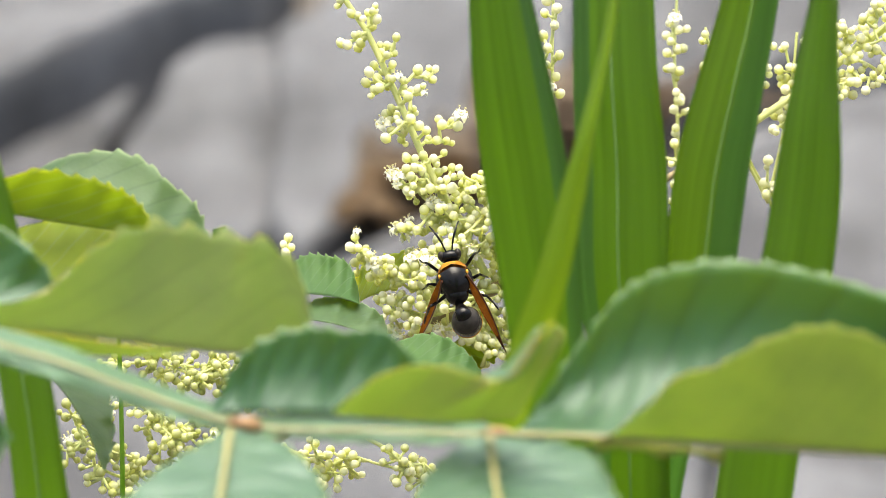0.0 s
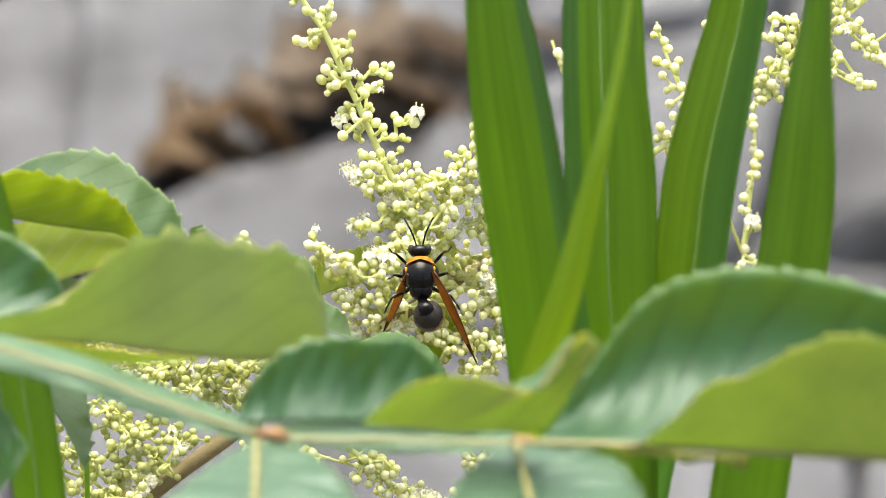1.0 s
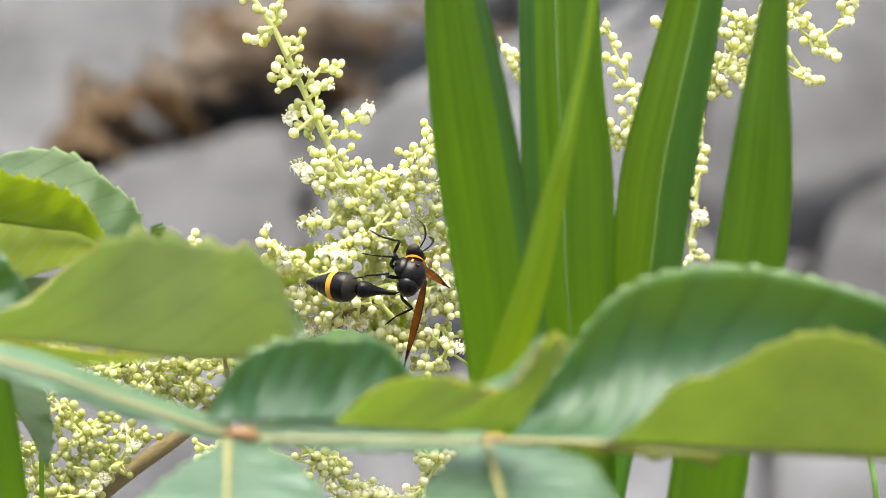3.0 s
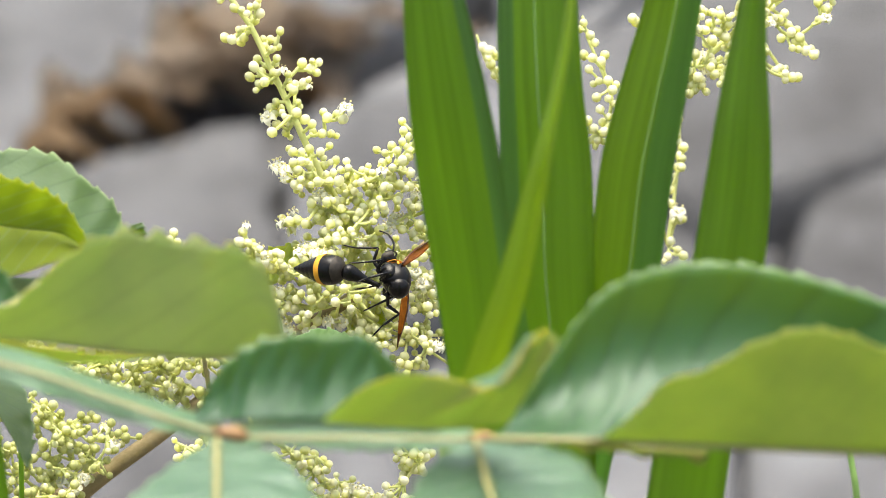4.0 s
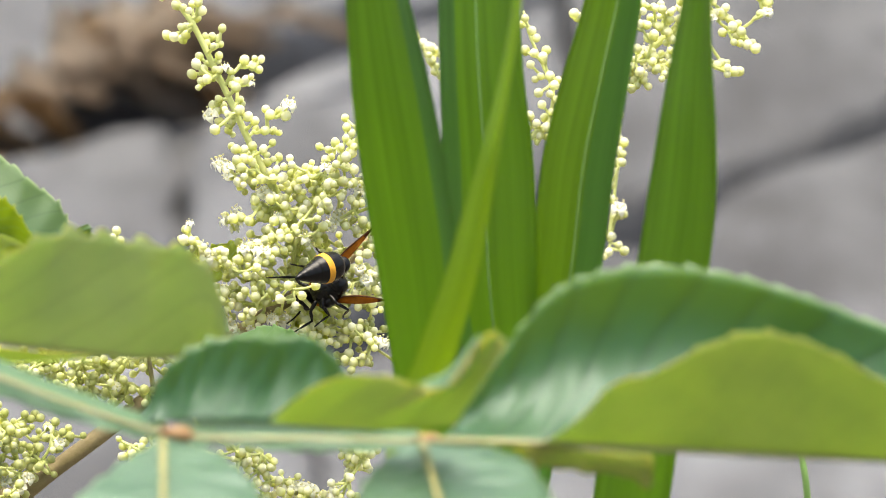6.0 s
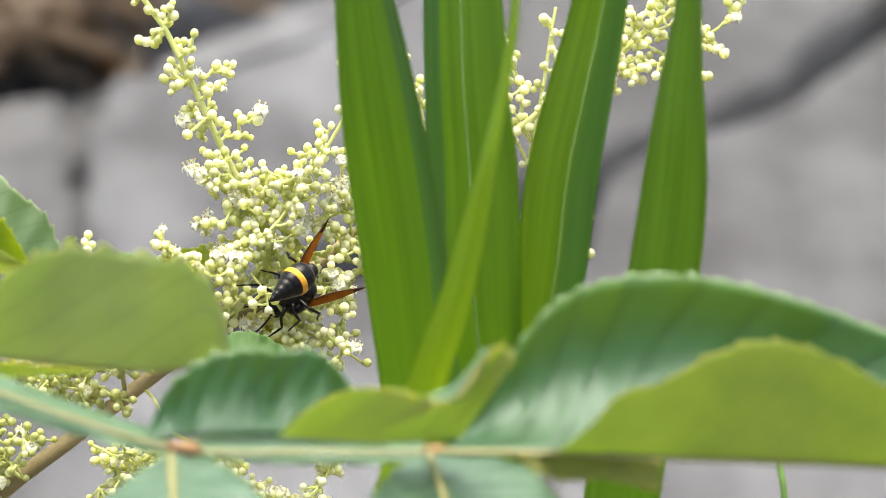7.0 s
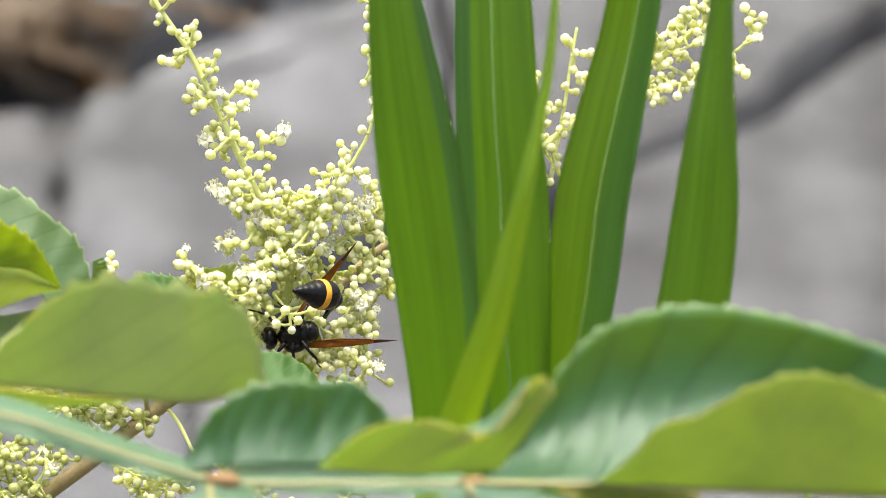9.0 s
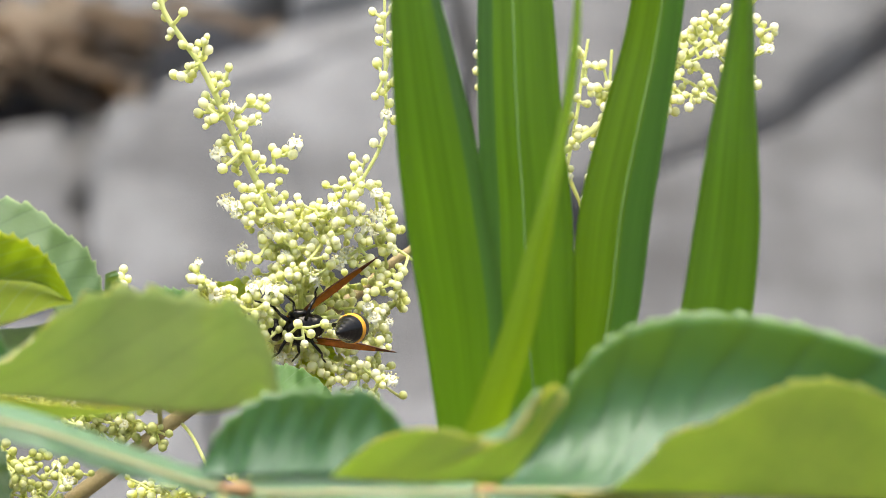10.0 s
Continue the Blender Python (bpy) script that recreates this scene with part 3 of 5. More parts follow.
# ---- winged sumac leaf before the flowers ----
def build_front_leaf():
    o = spot(370, 765, 0.712)
    leaf = thing("sumac_leaf", o, "large glossy green compound leaf with winged stalk and folded leaflets", "leaf")

    def rel(pts):
        return [p - o for p in pts]

    axis = spots([(-900, 2400), (-760, 1300), (-500, 760), (-250, 605), (0, 650), (180, 710), (370, 766), (600, 771), (815, 773), (960, 774)], 0.7098)
    axis[:3] = [spot(-900, 2400, 0.76), spot(-760, 1300, 0.74), spot(-500, 760, 0.72)]
    bm = bmesh.new()
    c = curve(axis, 90)
    tube(bm, rel(c), [0.0016 - 0.00130 * min(1, i / 36) - 0.00006 * max(0, (i - 36) / 54) for i in range(91)], 10)
    rachis = part("rachis", bm, RACHIS, leaf, "slender tan leaf stalk")
    stem_pts = [axis[0], spot(-950, 3600, 0.86), spot(-900, 5600, 1.0), spot(-880, 7700, 1.16), spot(-860, 13500, 1.35)]
    bm = bmesh.new()
    tube(bm, rel(curve(stem_pts, 24)), taper(0.0018, 0.006, 24), 10)
    part("stem", bm, TWIG, leaf, "brown woody stem rising from the soil")
    for pts, up, dn in (([(-420, 690), (-250, 607), (0, 650), (180, 710), (360, 763)], 31, 32), ([(378, 764), (480, 768), (600, 771), (720, 773), (808, 773)], 30, 22)):
        n = len(pts)
        for s, k in ((-1, up), (1, dn)):
            edge = [(x, y + s * k * (0.35 + 0.65 * math.sin(math.pi * (0.12 + 0.76 * i / (n - 1))))) for i, (x, y) in enumerate(pts)]
            bm = sheet(spots(pts, 0.711), [spot(x, y, 0.711 + (0.006 if s < 0 else -0.0015)) for x, y in edge], o, 60, 5, 0.0, 11, 0.0006, 0.0003, 0.0012, seed=k)
            part("wing_strip", bm, (WING, LEAF_UNDER), rachis, "pale green wing along the stalk")
    for x, y, r in ((368, 765, 0.0013), (815, 770, 0.0010)):
        bm = bmesh.new()
        bmesh.ops.create_icosphere(bm, subdivisions=2, radius=r)
        for v in bm.verts:
            v.co = Vector((v.co.x * 1.8 + 0.0006, v.co.y * 0.7, v.co.z * (0.72 + 0.2 * math.sin(v.co.x * 2600)) - v.co.x * 0.25)) + spot(x, y, 0.7098) - o
        part("leaf_node", bm, NODE_RED, rachis, "orange-red swollen joint")

    def leaflet(low, high, d_low, d_high, skins, bow=0.0, teeth=14, tooth=0.0006, ripple=0.0, seed=0, label="", rib=None, pleat=0.0):
        def run(pts, d):
            if len(d) == 3:
                # a hanging plane that comes forward as it falls
                return [spot(x, y, d[0] - d[1] * (y - 778) + d[2]) for x, y in pts]
            return [spot(x, y, d[0] + (d[1] - d[0]) * i / (len(pts) - 1)) for i, (x, y) in enumerate(pts)]

        bm = sheet(run(low, d_low), run(high, d_high),
                   o, 90, 14, bow, teeth, tooth, 0.00035, ripple, seed=seed, pleat=pleat)
        ob = part("leaflet", bm, skins, leaf, label)
        if rib:
            b2 = bmesh.new()
            tube(b2, rel(curve(spots(rib[0], rib[1], rib[2]), 30)), taper(0.00048, 0.00018, 30), 8)
            part("midrib", b2, MIDRIB, ob, "pale midrib")
        return ob

    TU, UT = (LEAF_TOP, LEAF_UNDER), (LEAF_UNDER, LEAF_TOP)
    # far half that rises behind the first joint
    leaflet([(300, 745), (400, 742), (520, 742), (640, 745), (740, 745)], [(318, 725), (352, 660), (405, 614), (480, 592), (548, 596), (615, 594), (665, 640), (740, 735)],
            (0.713, 0.713), (0.7148, 0.7155), TU, 0.0012, 12, 0.0011, 0.0014, 1, pleat=0.00022)
    # near half that curls up before it, with the pale upper face at the fold
    leaflet([(545, 745), (640, 752), (760, 756), (866, 748)], [(540, 741), (600, 690), (660, 662), (735, 658), (795, 673), (832, 680), (860, 672), (886, 642), (908, 596), (930, 580), (950, 592), (954, 608)],
            (0.708, 0.704), (0.701, 0.689), UT, 0.0, 11, 0.0009, 0.0010, 2)
    leaflet([(818, 684), (858, 680), (890, 648), (914, 596)], [(806, 672), (848, 654), (880, 620), (906, 584)], (0.6975, 0.6925), (0.6985, 0.6935), (FOLD_SHEEN, LEAF_UNDER), 0.0, 6, 0.0004, 0.0, 13)
    # sunlit lower half of the outer pair
    leaflet([(-120, 596), (0, 606), (120, 620), (240, 630)], [(-120, 622), (-10, 632), (100, 642), (236, 634)], (0.750, 0.750), (0.756, 0.754), UT, 0.0, 7, 0.0004, 0.0, 15)
    # torn flap that hangs from the foot of the large pair
    hinge = spot(965, 779, 0.7085)
    bm = sheet([hinge] + spots([(1050, 781), (1130, 784), (1215, 788)], 0.7082, 0.7075), spots([(972, 784), (995, 808), (1035, 828), (1085, 832), (1135, 834), (1185, 848), (1218, 860), (1222, 800)], 0.7085, 0.7075),
               hinge, 60, 8, 0.0, 7, 0.0004, 0.0003, 0.0006, seed=14)
    flap = part("flap", bm, UT, leaf, "yellow-green torn flap of a leaflet")
    # large pair at the second joint
    leaflet([(840, 772), (1000, 774), (1200, 780), (1420, 790), (1640, 800), (1860, 812)],
            [(862, 756), (905, 692), (958, 609), (1030, 518), (1110, 476), (1220, 459), (1330, 468), (1450, 498), (1568, 540), (1700, 600), (1860, 790)],
            (0.711, 0.7065), (0.718, 0.7165), TU, 0.0055, 22, 0.0010, 0.0010, 3, pleat=0.0002)
    leaflet([(1000, 776), (1200, 784), (1420, 794), (1640, 803), (1860, 812)],
            [(1030, 774), (1095, 722), (1150, 668), (1220, 648), (1300, 602), (1385, 575), (1460, 581), (1540, 612), (1640, 670), (1740, 735), (1860, 808)],
            (0.7095, 0.698), (0.698, 0.686), UT, 0.0, 13, 0.0009, 0.0012, 4,
            rib=([(830, 773), (1000, 775), (1200, 783), (1420, 793), (1640, 802), (1860, 812)], 0.7095, 0.698))
    # hanging pair
    leaflet([(352, 778), (352, 880), (350, 1000), (345, 1150)], [(345, 776), (270, 825), (190, 895), (150, 980), (180, 1080), (345, 1155)],
            (0.7085, 1.2e-4, 0.0), (0.7085, 1.2e-4, 0.0008), (HANGING_SHEEN, LEAF_UNDER), 0.0, 12, 0.0009, 0.0012, 5, pleat=0.0002, rib=([(352, 776), (352, 880), (350, 1000), (345, 1150)], 0.7078, 0.6630))
    leaflet([(354, 778), (354, 880), (352, 1000), (347, 1150)], [(372, 774), (445, 796), (505, 845), (545, 915), (560, 1010), (470, 1110), (347, 1155)],
            (0.7085, 1.2e-4, 0.0), (0.7085, 1.2e-4, 0.0008), (HANGING_SHEEN, LEAF_UNDER), 0.0, 12, 0.0009, 0.0012, 6, pleat=0.0002)
    leaflet([(812, 778), (835, 860), (865, 960), (900, 1120)], [(800, 778), (745, 808), (700, 868), (690, 950), (740, 1060), (900, 1125)],
            (0.7085, 1.2e-4, 0.0), (0.7085, 1.2e-4, 0.0008), (HANGING_SHEEN, LEAF_UNDER), 0.0, 12, 0.0009, 0.0012, 7, pleat=0.0002, rib=([(812, 776), (835, 860), (865, 960), (900, 1120)], 0.7078, 0.6665))
    leaflet([(814, 778), (837, 860), (867, 960), (902, 1120)], [(835, 776), (925, 784), (1000, 812), (1045, 880), (1070, 960), (1030, 1060), (902, 1125)],
            (0.7085, 1.2e-4, 0.0), (0.7085, 1.2e-4, 0.0008), (HANGING_SHEEN, LEAF_UNDER), 0.0, 12, 0.0009, 0.0012, 8, pleat=0.0002)
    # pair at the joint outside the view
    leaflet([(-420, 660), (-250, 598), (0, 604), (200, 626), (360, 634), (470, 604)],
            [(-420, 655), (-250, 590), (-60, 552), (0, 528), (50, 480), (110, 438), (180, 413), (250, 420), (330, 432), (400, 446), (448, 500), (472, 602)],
            (0.748, 0.748), (0.738, 0.736), (LEAF_PALE_UNDER, LEAF_TOP), 0.0, 13, 0.0027, 0.0020, 9)
    leaflet([(-420, 662), (-300, 610), (-150, 580), (0, 560)], [(-420, 600), (-300, 430), (-180, 400), (-80, 430), (-20, 490), (10, 552)],
            (0.752, 0.752), (0.756, 0.755), TU, 0.002, 9, 0.0005, 0.001, 10)
    leaflet([(-420, 640), (-270, 640), (-130, 700), (-60, 790)], [(-420, 650), (-330, 760), (-230, 860), (-140, 890), (-90, 850), (-58, 795)],
            (0.75, 0.74), (0.74, 0.735), TU, 0.002, 9, 0.0005, 0.001, 12)
    return leaf, flap, hinge - o


# ---- side leaf and the leaves among the flowers ----
def leaf_group(name, label, base, stalk, halves, radius=0.0006):
    g = thing(name, base, label, "leaf")
    bm = bmesh.new()
    tube(bm, [p - base for p in curve(stalk, 40)], taper(radius * 2.5, radius, 40), 8)
    part("stalk", bm, MIDRIB, g, "green leaf stalk")
    for i, (low, high, skins, bow, teeth, d0, d1) in enumerate(halves):
        saw = 0.0013 if i == 0 and teeth > 13 else 0.0010
        bm = sheet(spots(low, *d0), spots(high, *d1), base, 120, 12, bow, teeth, saw, 0.0003, 0.0010, seed=i * 3 + 1)
        part("leaflet", bm, skins, g)
    return g


def build_side_leaves():
    FU, UF = (LEAF_FAR, LEAF_FAR_UNDER), (LEAF_FAR_UNDER, LEAF_FAR)
    base = spot(-260, 420, 0.885)
    halves = []
    halves.append(([(-260, 420), (-110, 380), (60, 425), (115, 465), (142, 505)], [(-250, 380), (-110, 300), (-40, 272), (30, 266), (85, 284), (128, 320), (172, 355), (192, 396), (204, 440), (206, 500)], FU, 0.002, 15, (0.880, 0.872), (0.89, 0.885)))
    halves.append(([(-260, 440), (-190, 470), (-100, 500), (-40, 500), (30, 480), (90, 458), (138, 448)], [(-250, 420), (-150, 410), (-76, 392), (-10, 390), (60, 400), (138, 443)], UF, 0.0008, 8, (0.858, 0.858), (0.878, 0.868)))
    halves.append(([(-260, 366), (-160, 380), (-58, 396), (20, 406), (84, 414), (137, 446)], [(-240, 360), (-110, 306), (-30, 314), (30, 328), (75, 350), (105, 382), (138, 440)], UF, 0.001, 12, (0.870, 0.864), (0.866, 0.861)))
    halves.append(([(-240, 446), (-140, 475), (-20, 490), (60, 490), (140, 468)], [(-220, 520), (-130, 560), (-60, 564), (10, 556), (80, 536), (150, 490)], FU, 0.001, 10, (0.872, 0.865), (0.856, 0.850)))
    halves.append(([(196, 480), (203, 445), (206, 420), (207, 400)], [(214, 480), (226, 445), (233, 415), (228, 393)], FU, 0.001, 6, (0.887, 0.887), (0.889, 0.889)))
    halves.append(([(-180, 520), (-100, 500), (-20, 500), (60, 510)], [(-160, 620), (-80, 640), (0, 620), (60, 520)], FU, 0.002, 9, (0.89, 0.885), (0.875, 0.87)))
    halves.append(([(-120, 640), (-60, 690), (-10, 760), (25, 830)], [(-60, 650), (0, 670), (28, 715), (36, 780), (28, 830)], FU, 0.001, 8, (0.905, 0.880), (0.908, 0.882)))
    a = leaf_group("sumac_leaf", "serrated green leaf folded along its midrib, pale above", base,
                   [spot(-930, 13500, 1.36), spot(-900, 7400, 1.16), spot(-820, 4000, 1.02), spot(-640, 1500, 0.92), spot(-380, 640, 0.895), spot(-260, 420, 0.885)],
               halves, 0.0005)
    base = spot(330, 560, 0.955)
    halves = []
    halves.append(([(290, 520), (340, 515), (390, 520), (430, 530)], [(288, 500), (305, 462), (335, 444), (365, 446), (395, 452), (415, 475), (428, 525)], (LEAF_VEINED, LEAF_UNDER), 0.001, 12, (0.955, 0.955), (0.962, 0.962)))
    halves.append(([(330, 560), (380, 566), (430, 578), (480, 592)], [(332, 535), (360, 521), (400, 521), (440, 532), (470, 552), (482, 588)], FU, 0.001, 9, (0.95, 0.95), (0.957, 0.957)))
    halves.append(([(380, 560), (420, 520), (470, 500), (525, 472)], [(385, 500), (410, 466), (440, 446), (490, 433), (530, 440)], UF, 0.001, 7, (0.987, 0.987), (0.992, 0.992)))
    halves.append(([(500, 630), (560, 645), (610, 660), (655, 672)], [(495, 600), (540, 582), (580, 586), (615, 606), (640, 632), (657, 668)], (LEAF_VEINED, LEAF_UNDER), 0.001, 7, (0.945, 0.945), (0.952, 0.952)))
    halves.append(([(560, 610), (590, 585), (612, 562), (630, 535)], [(575, 640), (640, 630), (664, 590), (655, 545)], UF, 0.001, 5, (0.9885, 0.9885), (0.991, 0.991)))
    leaf_group("sumac_leaf", "small dark green serrated leaflets half hidden among the flowers", base,
               [spot(352, 700, 0.992), spot(345, 660, 0.98), spot(336, 610, 0.962), spot(330, 560, 0.955)],
               halves, 0.0002)
    return a


# ---- flower panicle ----
def bud_mesh(name, tone):
    bm = bmesh.new()
    uv = bm.loops.layers.uv.new("UVMap")
    bmesh.ops.create_uvsphere(bm, u_segments=10, v_segments=7, radius=1.0)
    for v in bm.verts:
        z = v.co.z
        v.co.z = z * (1.08 if z > 0 else 1.0)
        if z < -0.3:
            v.co.x *= 0.86
            v.co.y *= 0.86
    for f in bm.faces:
        for lp in f.loops:
            lp[uv].uv = (tone, (lp.vert.co.z + 1.0) / 2.1)
    me = bpy.data.meshes.new(name)
    bm.to_mesh(me)
    bm.free()
    me.materials.append(BUD)
    me.shade_smooth()
    return me


def add_buds(bm, uv, places):
    """Buds past counting, joined: each a small ball on its stalk."""
    for p, way, r, tone in places:
        q = way.to_track_quat("Z", "Y").to_matrix()
        rings = []
        for a in (-0.95, -0.6, -0.2, 0.25, 0.65, 0.92):
            w = math.sqrt(1 - a * a) * (0.88 if a < -0.3 else 1.0)
            rings.append([bm.verts.new(p + q @ Vector((math.cos(k * math.pi / 4) * w * r, math.sin(k * math.pi / 4) * w * r, a * r * 1.05))) for k in range(8)])
        levels = (0.03, 0.2, 0.4, 0.6, 0.8, 0.97)
        for i in range(5):
            for k in range(8):
                f = bm.faces.new((rings[i][k], rings[i][(k + 1) % 8], rings[i + 1][(k + 1) % 8], rings[i + 1][k]))
                f.smooth = True
                for lp, h in zip(f.loops, (levels[i], levels[i], levels[i + 1], levels[i + 1])):
                    lp[uv].uv = (tone, h)
        for ring, h in ((rings[0][::-1], 0.0), (rings[-1], 1.0)):
            f = bm.faces.new(ring)
            f.smooth = True
            for lp in f.loops:
                lp[uv].uv = (tone, h)


def flower_mesh():
    """An open flower: five short curled petals, stamens with yellow tips, a small disc."""
    bm = bmesh.new()
    for k in range(5):
        a = k * math.tau / 5
        d, s = Vector((math.cos(a), math.sin(a), 0)), Vector((-math.sin(a), math.cos(a), 0))
        row = []
        for i in range(5):
            u = i / 4
            w = 0.46 * math.sin(math.pi * (0.16 + 0.76 * u))
            c = d * (0.15 + 0.85 * math.sin(1.5 * u)) + Vector((0, 0, 0.5 * math.sin(u * 2.6) - 0.75 * u * u))
            row.append([bm.verts.new(c + s * w * q + Vector((0, 0, 0.12 * q * q))) for q in (-1, 0, 1)])
        for r0, r1 in zip(row, row[1:]):
            for q in (0, 1):
                bm.faces.new((r0[q], r0[q + 1], r1[q + 1], r1[q]))
    for k in range(5):
        a = (k + 0.5) * math.tau / 5
        d = Vector((math.cos(a), math.sin(a), 0))
        tube(bm, [d * 0.15, d * 0.42 + Vector((0, 0, 0.5)), d * 0.62 + Vector((0, 0, 0.8 + 0.12 * (k % 2)))], [0.07, 0.055, 0.05], 4)
        g = bmesh.ops.create_icosphere(bm, subdivisions=1, radius=0.15)
        for v in g["verts"]:
            v.co += d * 0.64 + Vector((0, 0, 0.86 + 0.12 * (k % 2)))
            for f in v.link_faces:
                f.material_index = 1
    g = bmesh.ops.create_icosphere(bm, subdivisions=1, radius=0.3)
    for v in g["verts"]:
        v.co.z = v.co.z * 0.7 + 0.2
    me = bpy.data.meshes.new("flower")
    bm.to_mesh(me)
    bm.free()
    me.materials.append(PETAL)
    me.materials.append(STAMEN)
    me.shade_smooth()
    return me


def arms():
    """Arms of the panicle: axis, places of its buds, depth, spread, buds a place, whether they are counted."""
    yield [(286, 405), (288, 450), (300, 520), (330, 600), (400, 655)], [(286, 412), (279, 425), (292, 430), (284, 440), (296, 470), (300, 500)], 0.985, 6, 1.6, True
    yield [(340, -130), (352, -75), (362, -40), (395, 10), (420, 45), (444, 92), (466, 138), (486, 180), (505, 222), (540, 295), (590, 380), (640, 470)], \
          [(335, -118), (350, -100), (328, -82), (360, -70), (345, -55), (362, -35), (392, -44), (372, -10), (392, 14), (405, 17), (420, 12), (430, 10), (437, 24), (428, 36), (400, 52), (414, 53), (409, 66),
           (404, 74), (388, 70), (376, 67), (443, 70), (455, 70), (466, 72), (473, 55), (445, 83), (457, 87), (470, 83), (467, 103), (433, 105), (427, 118), (440, 128), (420, 136), (437, 149), (446, 145), (456, 120), (468, 129), (458, 141)], 0.982, 6, 1.9, True
    yield [(466, 138), (486, 180), (505, 222), (522, 258), (540, 295), (566, 345)], \
          [(488, 131), (489, 142), (500, 150), (497, 160), (512, 112), (528, 121), (542, 110), (538, 128), (514, 146), (522, 152), (467, 180), (457, 191), (475, 192), (464, 201), (482, 206), (505, 181), (503, 199), (517, 211), (530, 219),
           (452, 208), (470, 219), (490, 217), (460, 234), (484, 235), (550, 198), (557, 208), (573, 201), (585, 210), (590, 191), (532, 233), (548, 236), (563, 236)], 0.981, 6, 1.9, True
    yield [(530, 270), (545, 305), (572, 355), (592, 400), (600, 440)], \
          [(494, 270), (512, 268), (526, 264), (545, 268), (498, 288), (512, 285), (525, 292), (506, 301), (540, 303), (552, 292), (488, 315), (501, 327), (511, 317), (526, 310), (541, 322), (517, 327), (472, 300), (484, 302), (556, 308), (568, 305),
           (562, 322), (578, 320), (548, 345), (556, 352), (530, 360), (532, 371), (545, 375), (558, 358), (575, 356), (571, 372), (583, 369), (548, 390), (564, 396), (578, 395), (492, 391), (484, 394), (519, 396), (505, 388), (590, 386), (600, 378), (614, 375)], 0.979, 7, 1.9, True
    yield [(752, -120), (750, -51), (750, 60), (749, 169), (718, 239), (688, 279), (648, 339), (618, 389), (600, 440)], \
          [(728, -43), (746, -36), (764, -50), (740, -13), (760, 0), (738, 9), (756, 30), (735, 49), (745, 71), (764, 82), (730, 107), (742, 99), (758, 120), (750, 139), (766, 150), (743, 171), (728, 190), (690, 214), (692, 231), (702, 241), (714, 218), (660, 270), (672, 258), (690, 250), (682, 266), (697, 258), (655, 288), (690, 283),
           (702, 276), (673, 296), (690, 301), (705, 306), (720, 262), (733, 279), (748, 294)], 0.975, 6, 1.3, True
    yield [(702, 265), (660, 320), (636, 362), (612, 400), (596, 450)], \
          [(595, 296), (620, 301), (638, 305), (655, 302), (605, 316), (640, 325), (672, 315), (685, 326), (630, 341), (660, 331), (655, 343), (610, 356), (600, 331), (590, 341), (640, 361), (650, 352), (685, 346), (703, 329), (630, 376), (640, 391), (625, 396), (650, 406), (600, 407),
           (555, 410), (560, 426), (575, 418), (590, 426), (614, 428), (640, 420), (548, 430), (534, 436), (520, 440), (660, 372), (606, 338), (618, 322)], 0.976, 7, 2.3, False
    yield [(800, 400), (770, 380), (738, 372), (700, 385), (660, 400), (620, 440)], \
          [(715, 345), (718, 365), (700, 358), (738, 324), (728, 339), (743, 349), (758, 314), (763, 326), (768, 344), (758, 359), (763, 379), (744, 384), (678, 386), (690, 405), (710, 411), (720, 396), (716, 416), (668, 402), (733, 404), (743, 419), (728, 454), (753, 424), (768, 429), (780, 419),
           (768, 444), (758, 459), (778, 459), (776, 479), (735, 440), (715, 455)], 0.980, 7, 2.0, False
    yield [(404, 405), (425, 440), (462, 466), (520, 490), (580, 510), (640, 500)], \
          [(410, 411), (403, 428), (418, 430), (429, 438), (438, 441), (446, 458), (458, 450), (476, 450), (411, 455), (438, 480), (462, 478), (470, 468), (480, 472), (490, 491), (505, 476), (500, 464), (516, 460), (535, 466), (521, 446), (532, 478), (548, 470), (545, 450), (565, 450), (580, 448), (556, 488), (515, 492)], 0.973, 7, 2.2, True
    yield [(470, 520), (500, 535), (545, 545), (590, 530), (620, 510)], \
          [(460, 512), (475, 521), (490, 511), (470, 537), (487, 545), (505, 531), (512, 519), (500, 547), (525, 556), (506, 565), (541, 568), (486, 580), (474, 571), (530, 530), (540, 512), (520, 572), (548, 540), (556, 520)], 0.975, 7, 2.3, False
    yield [(570, 480), (590, 505), (612, 530), (640, 560)], [(588, 510), (612, 528), (600, 545), (573, 534), (636, 510)], 0.9705, 5, 1.2, True
    yield [(780, 470), (735, 490), (700, 500), (650, 500), (610, 510)], \
          [(620, 536), (630, 525), (640, 516), (655, 531), (668, 555), (680, 536), (692, 531), (705, 526), (720, 541), (736, 541), (740, 556), (690, 560), (705, 480), (716, 478), (726, 501), (736, 506), (720, 521), (733, 489), (745, 484), (698, 492), (713, 466), (745, 519), (750, 538), (690, 510), (670, 505)], 0.979, 7, 2.0, False
    yield [(755, 615), (720, 605), (690, 592), (655, 580), (610, 550)], \
          [(680, 575), (665, 586), (655, 591), (620, 571), (616, 586), (630, 582), (641, 578), (632, 598), (668, 611), (700, 583), (713, 586), (725, 580), (728, 600), (710, 606), (690, 606), (740, 621), (756, 612), (720, 636), (695, 630), (688, 641), (726, 645), (702, 646), (580, 572), (560, 570), (600, 590), (650, 612), (740, 590)], 0.978, 7, 2.0, False
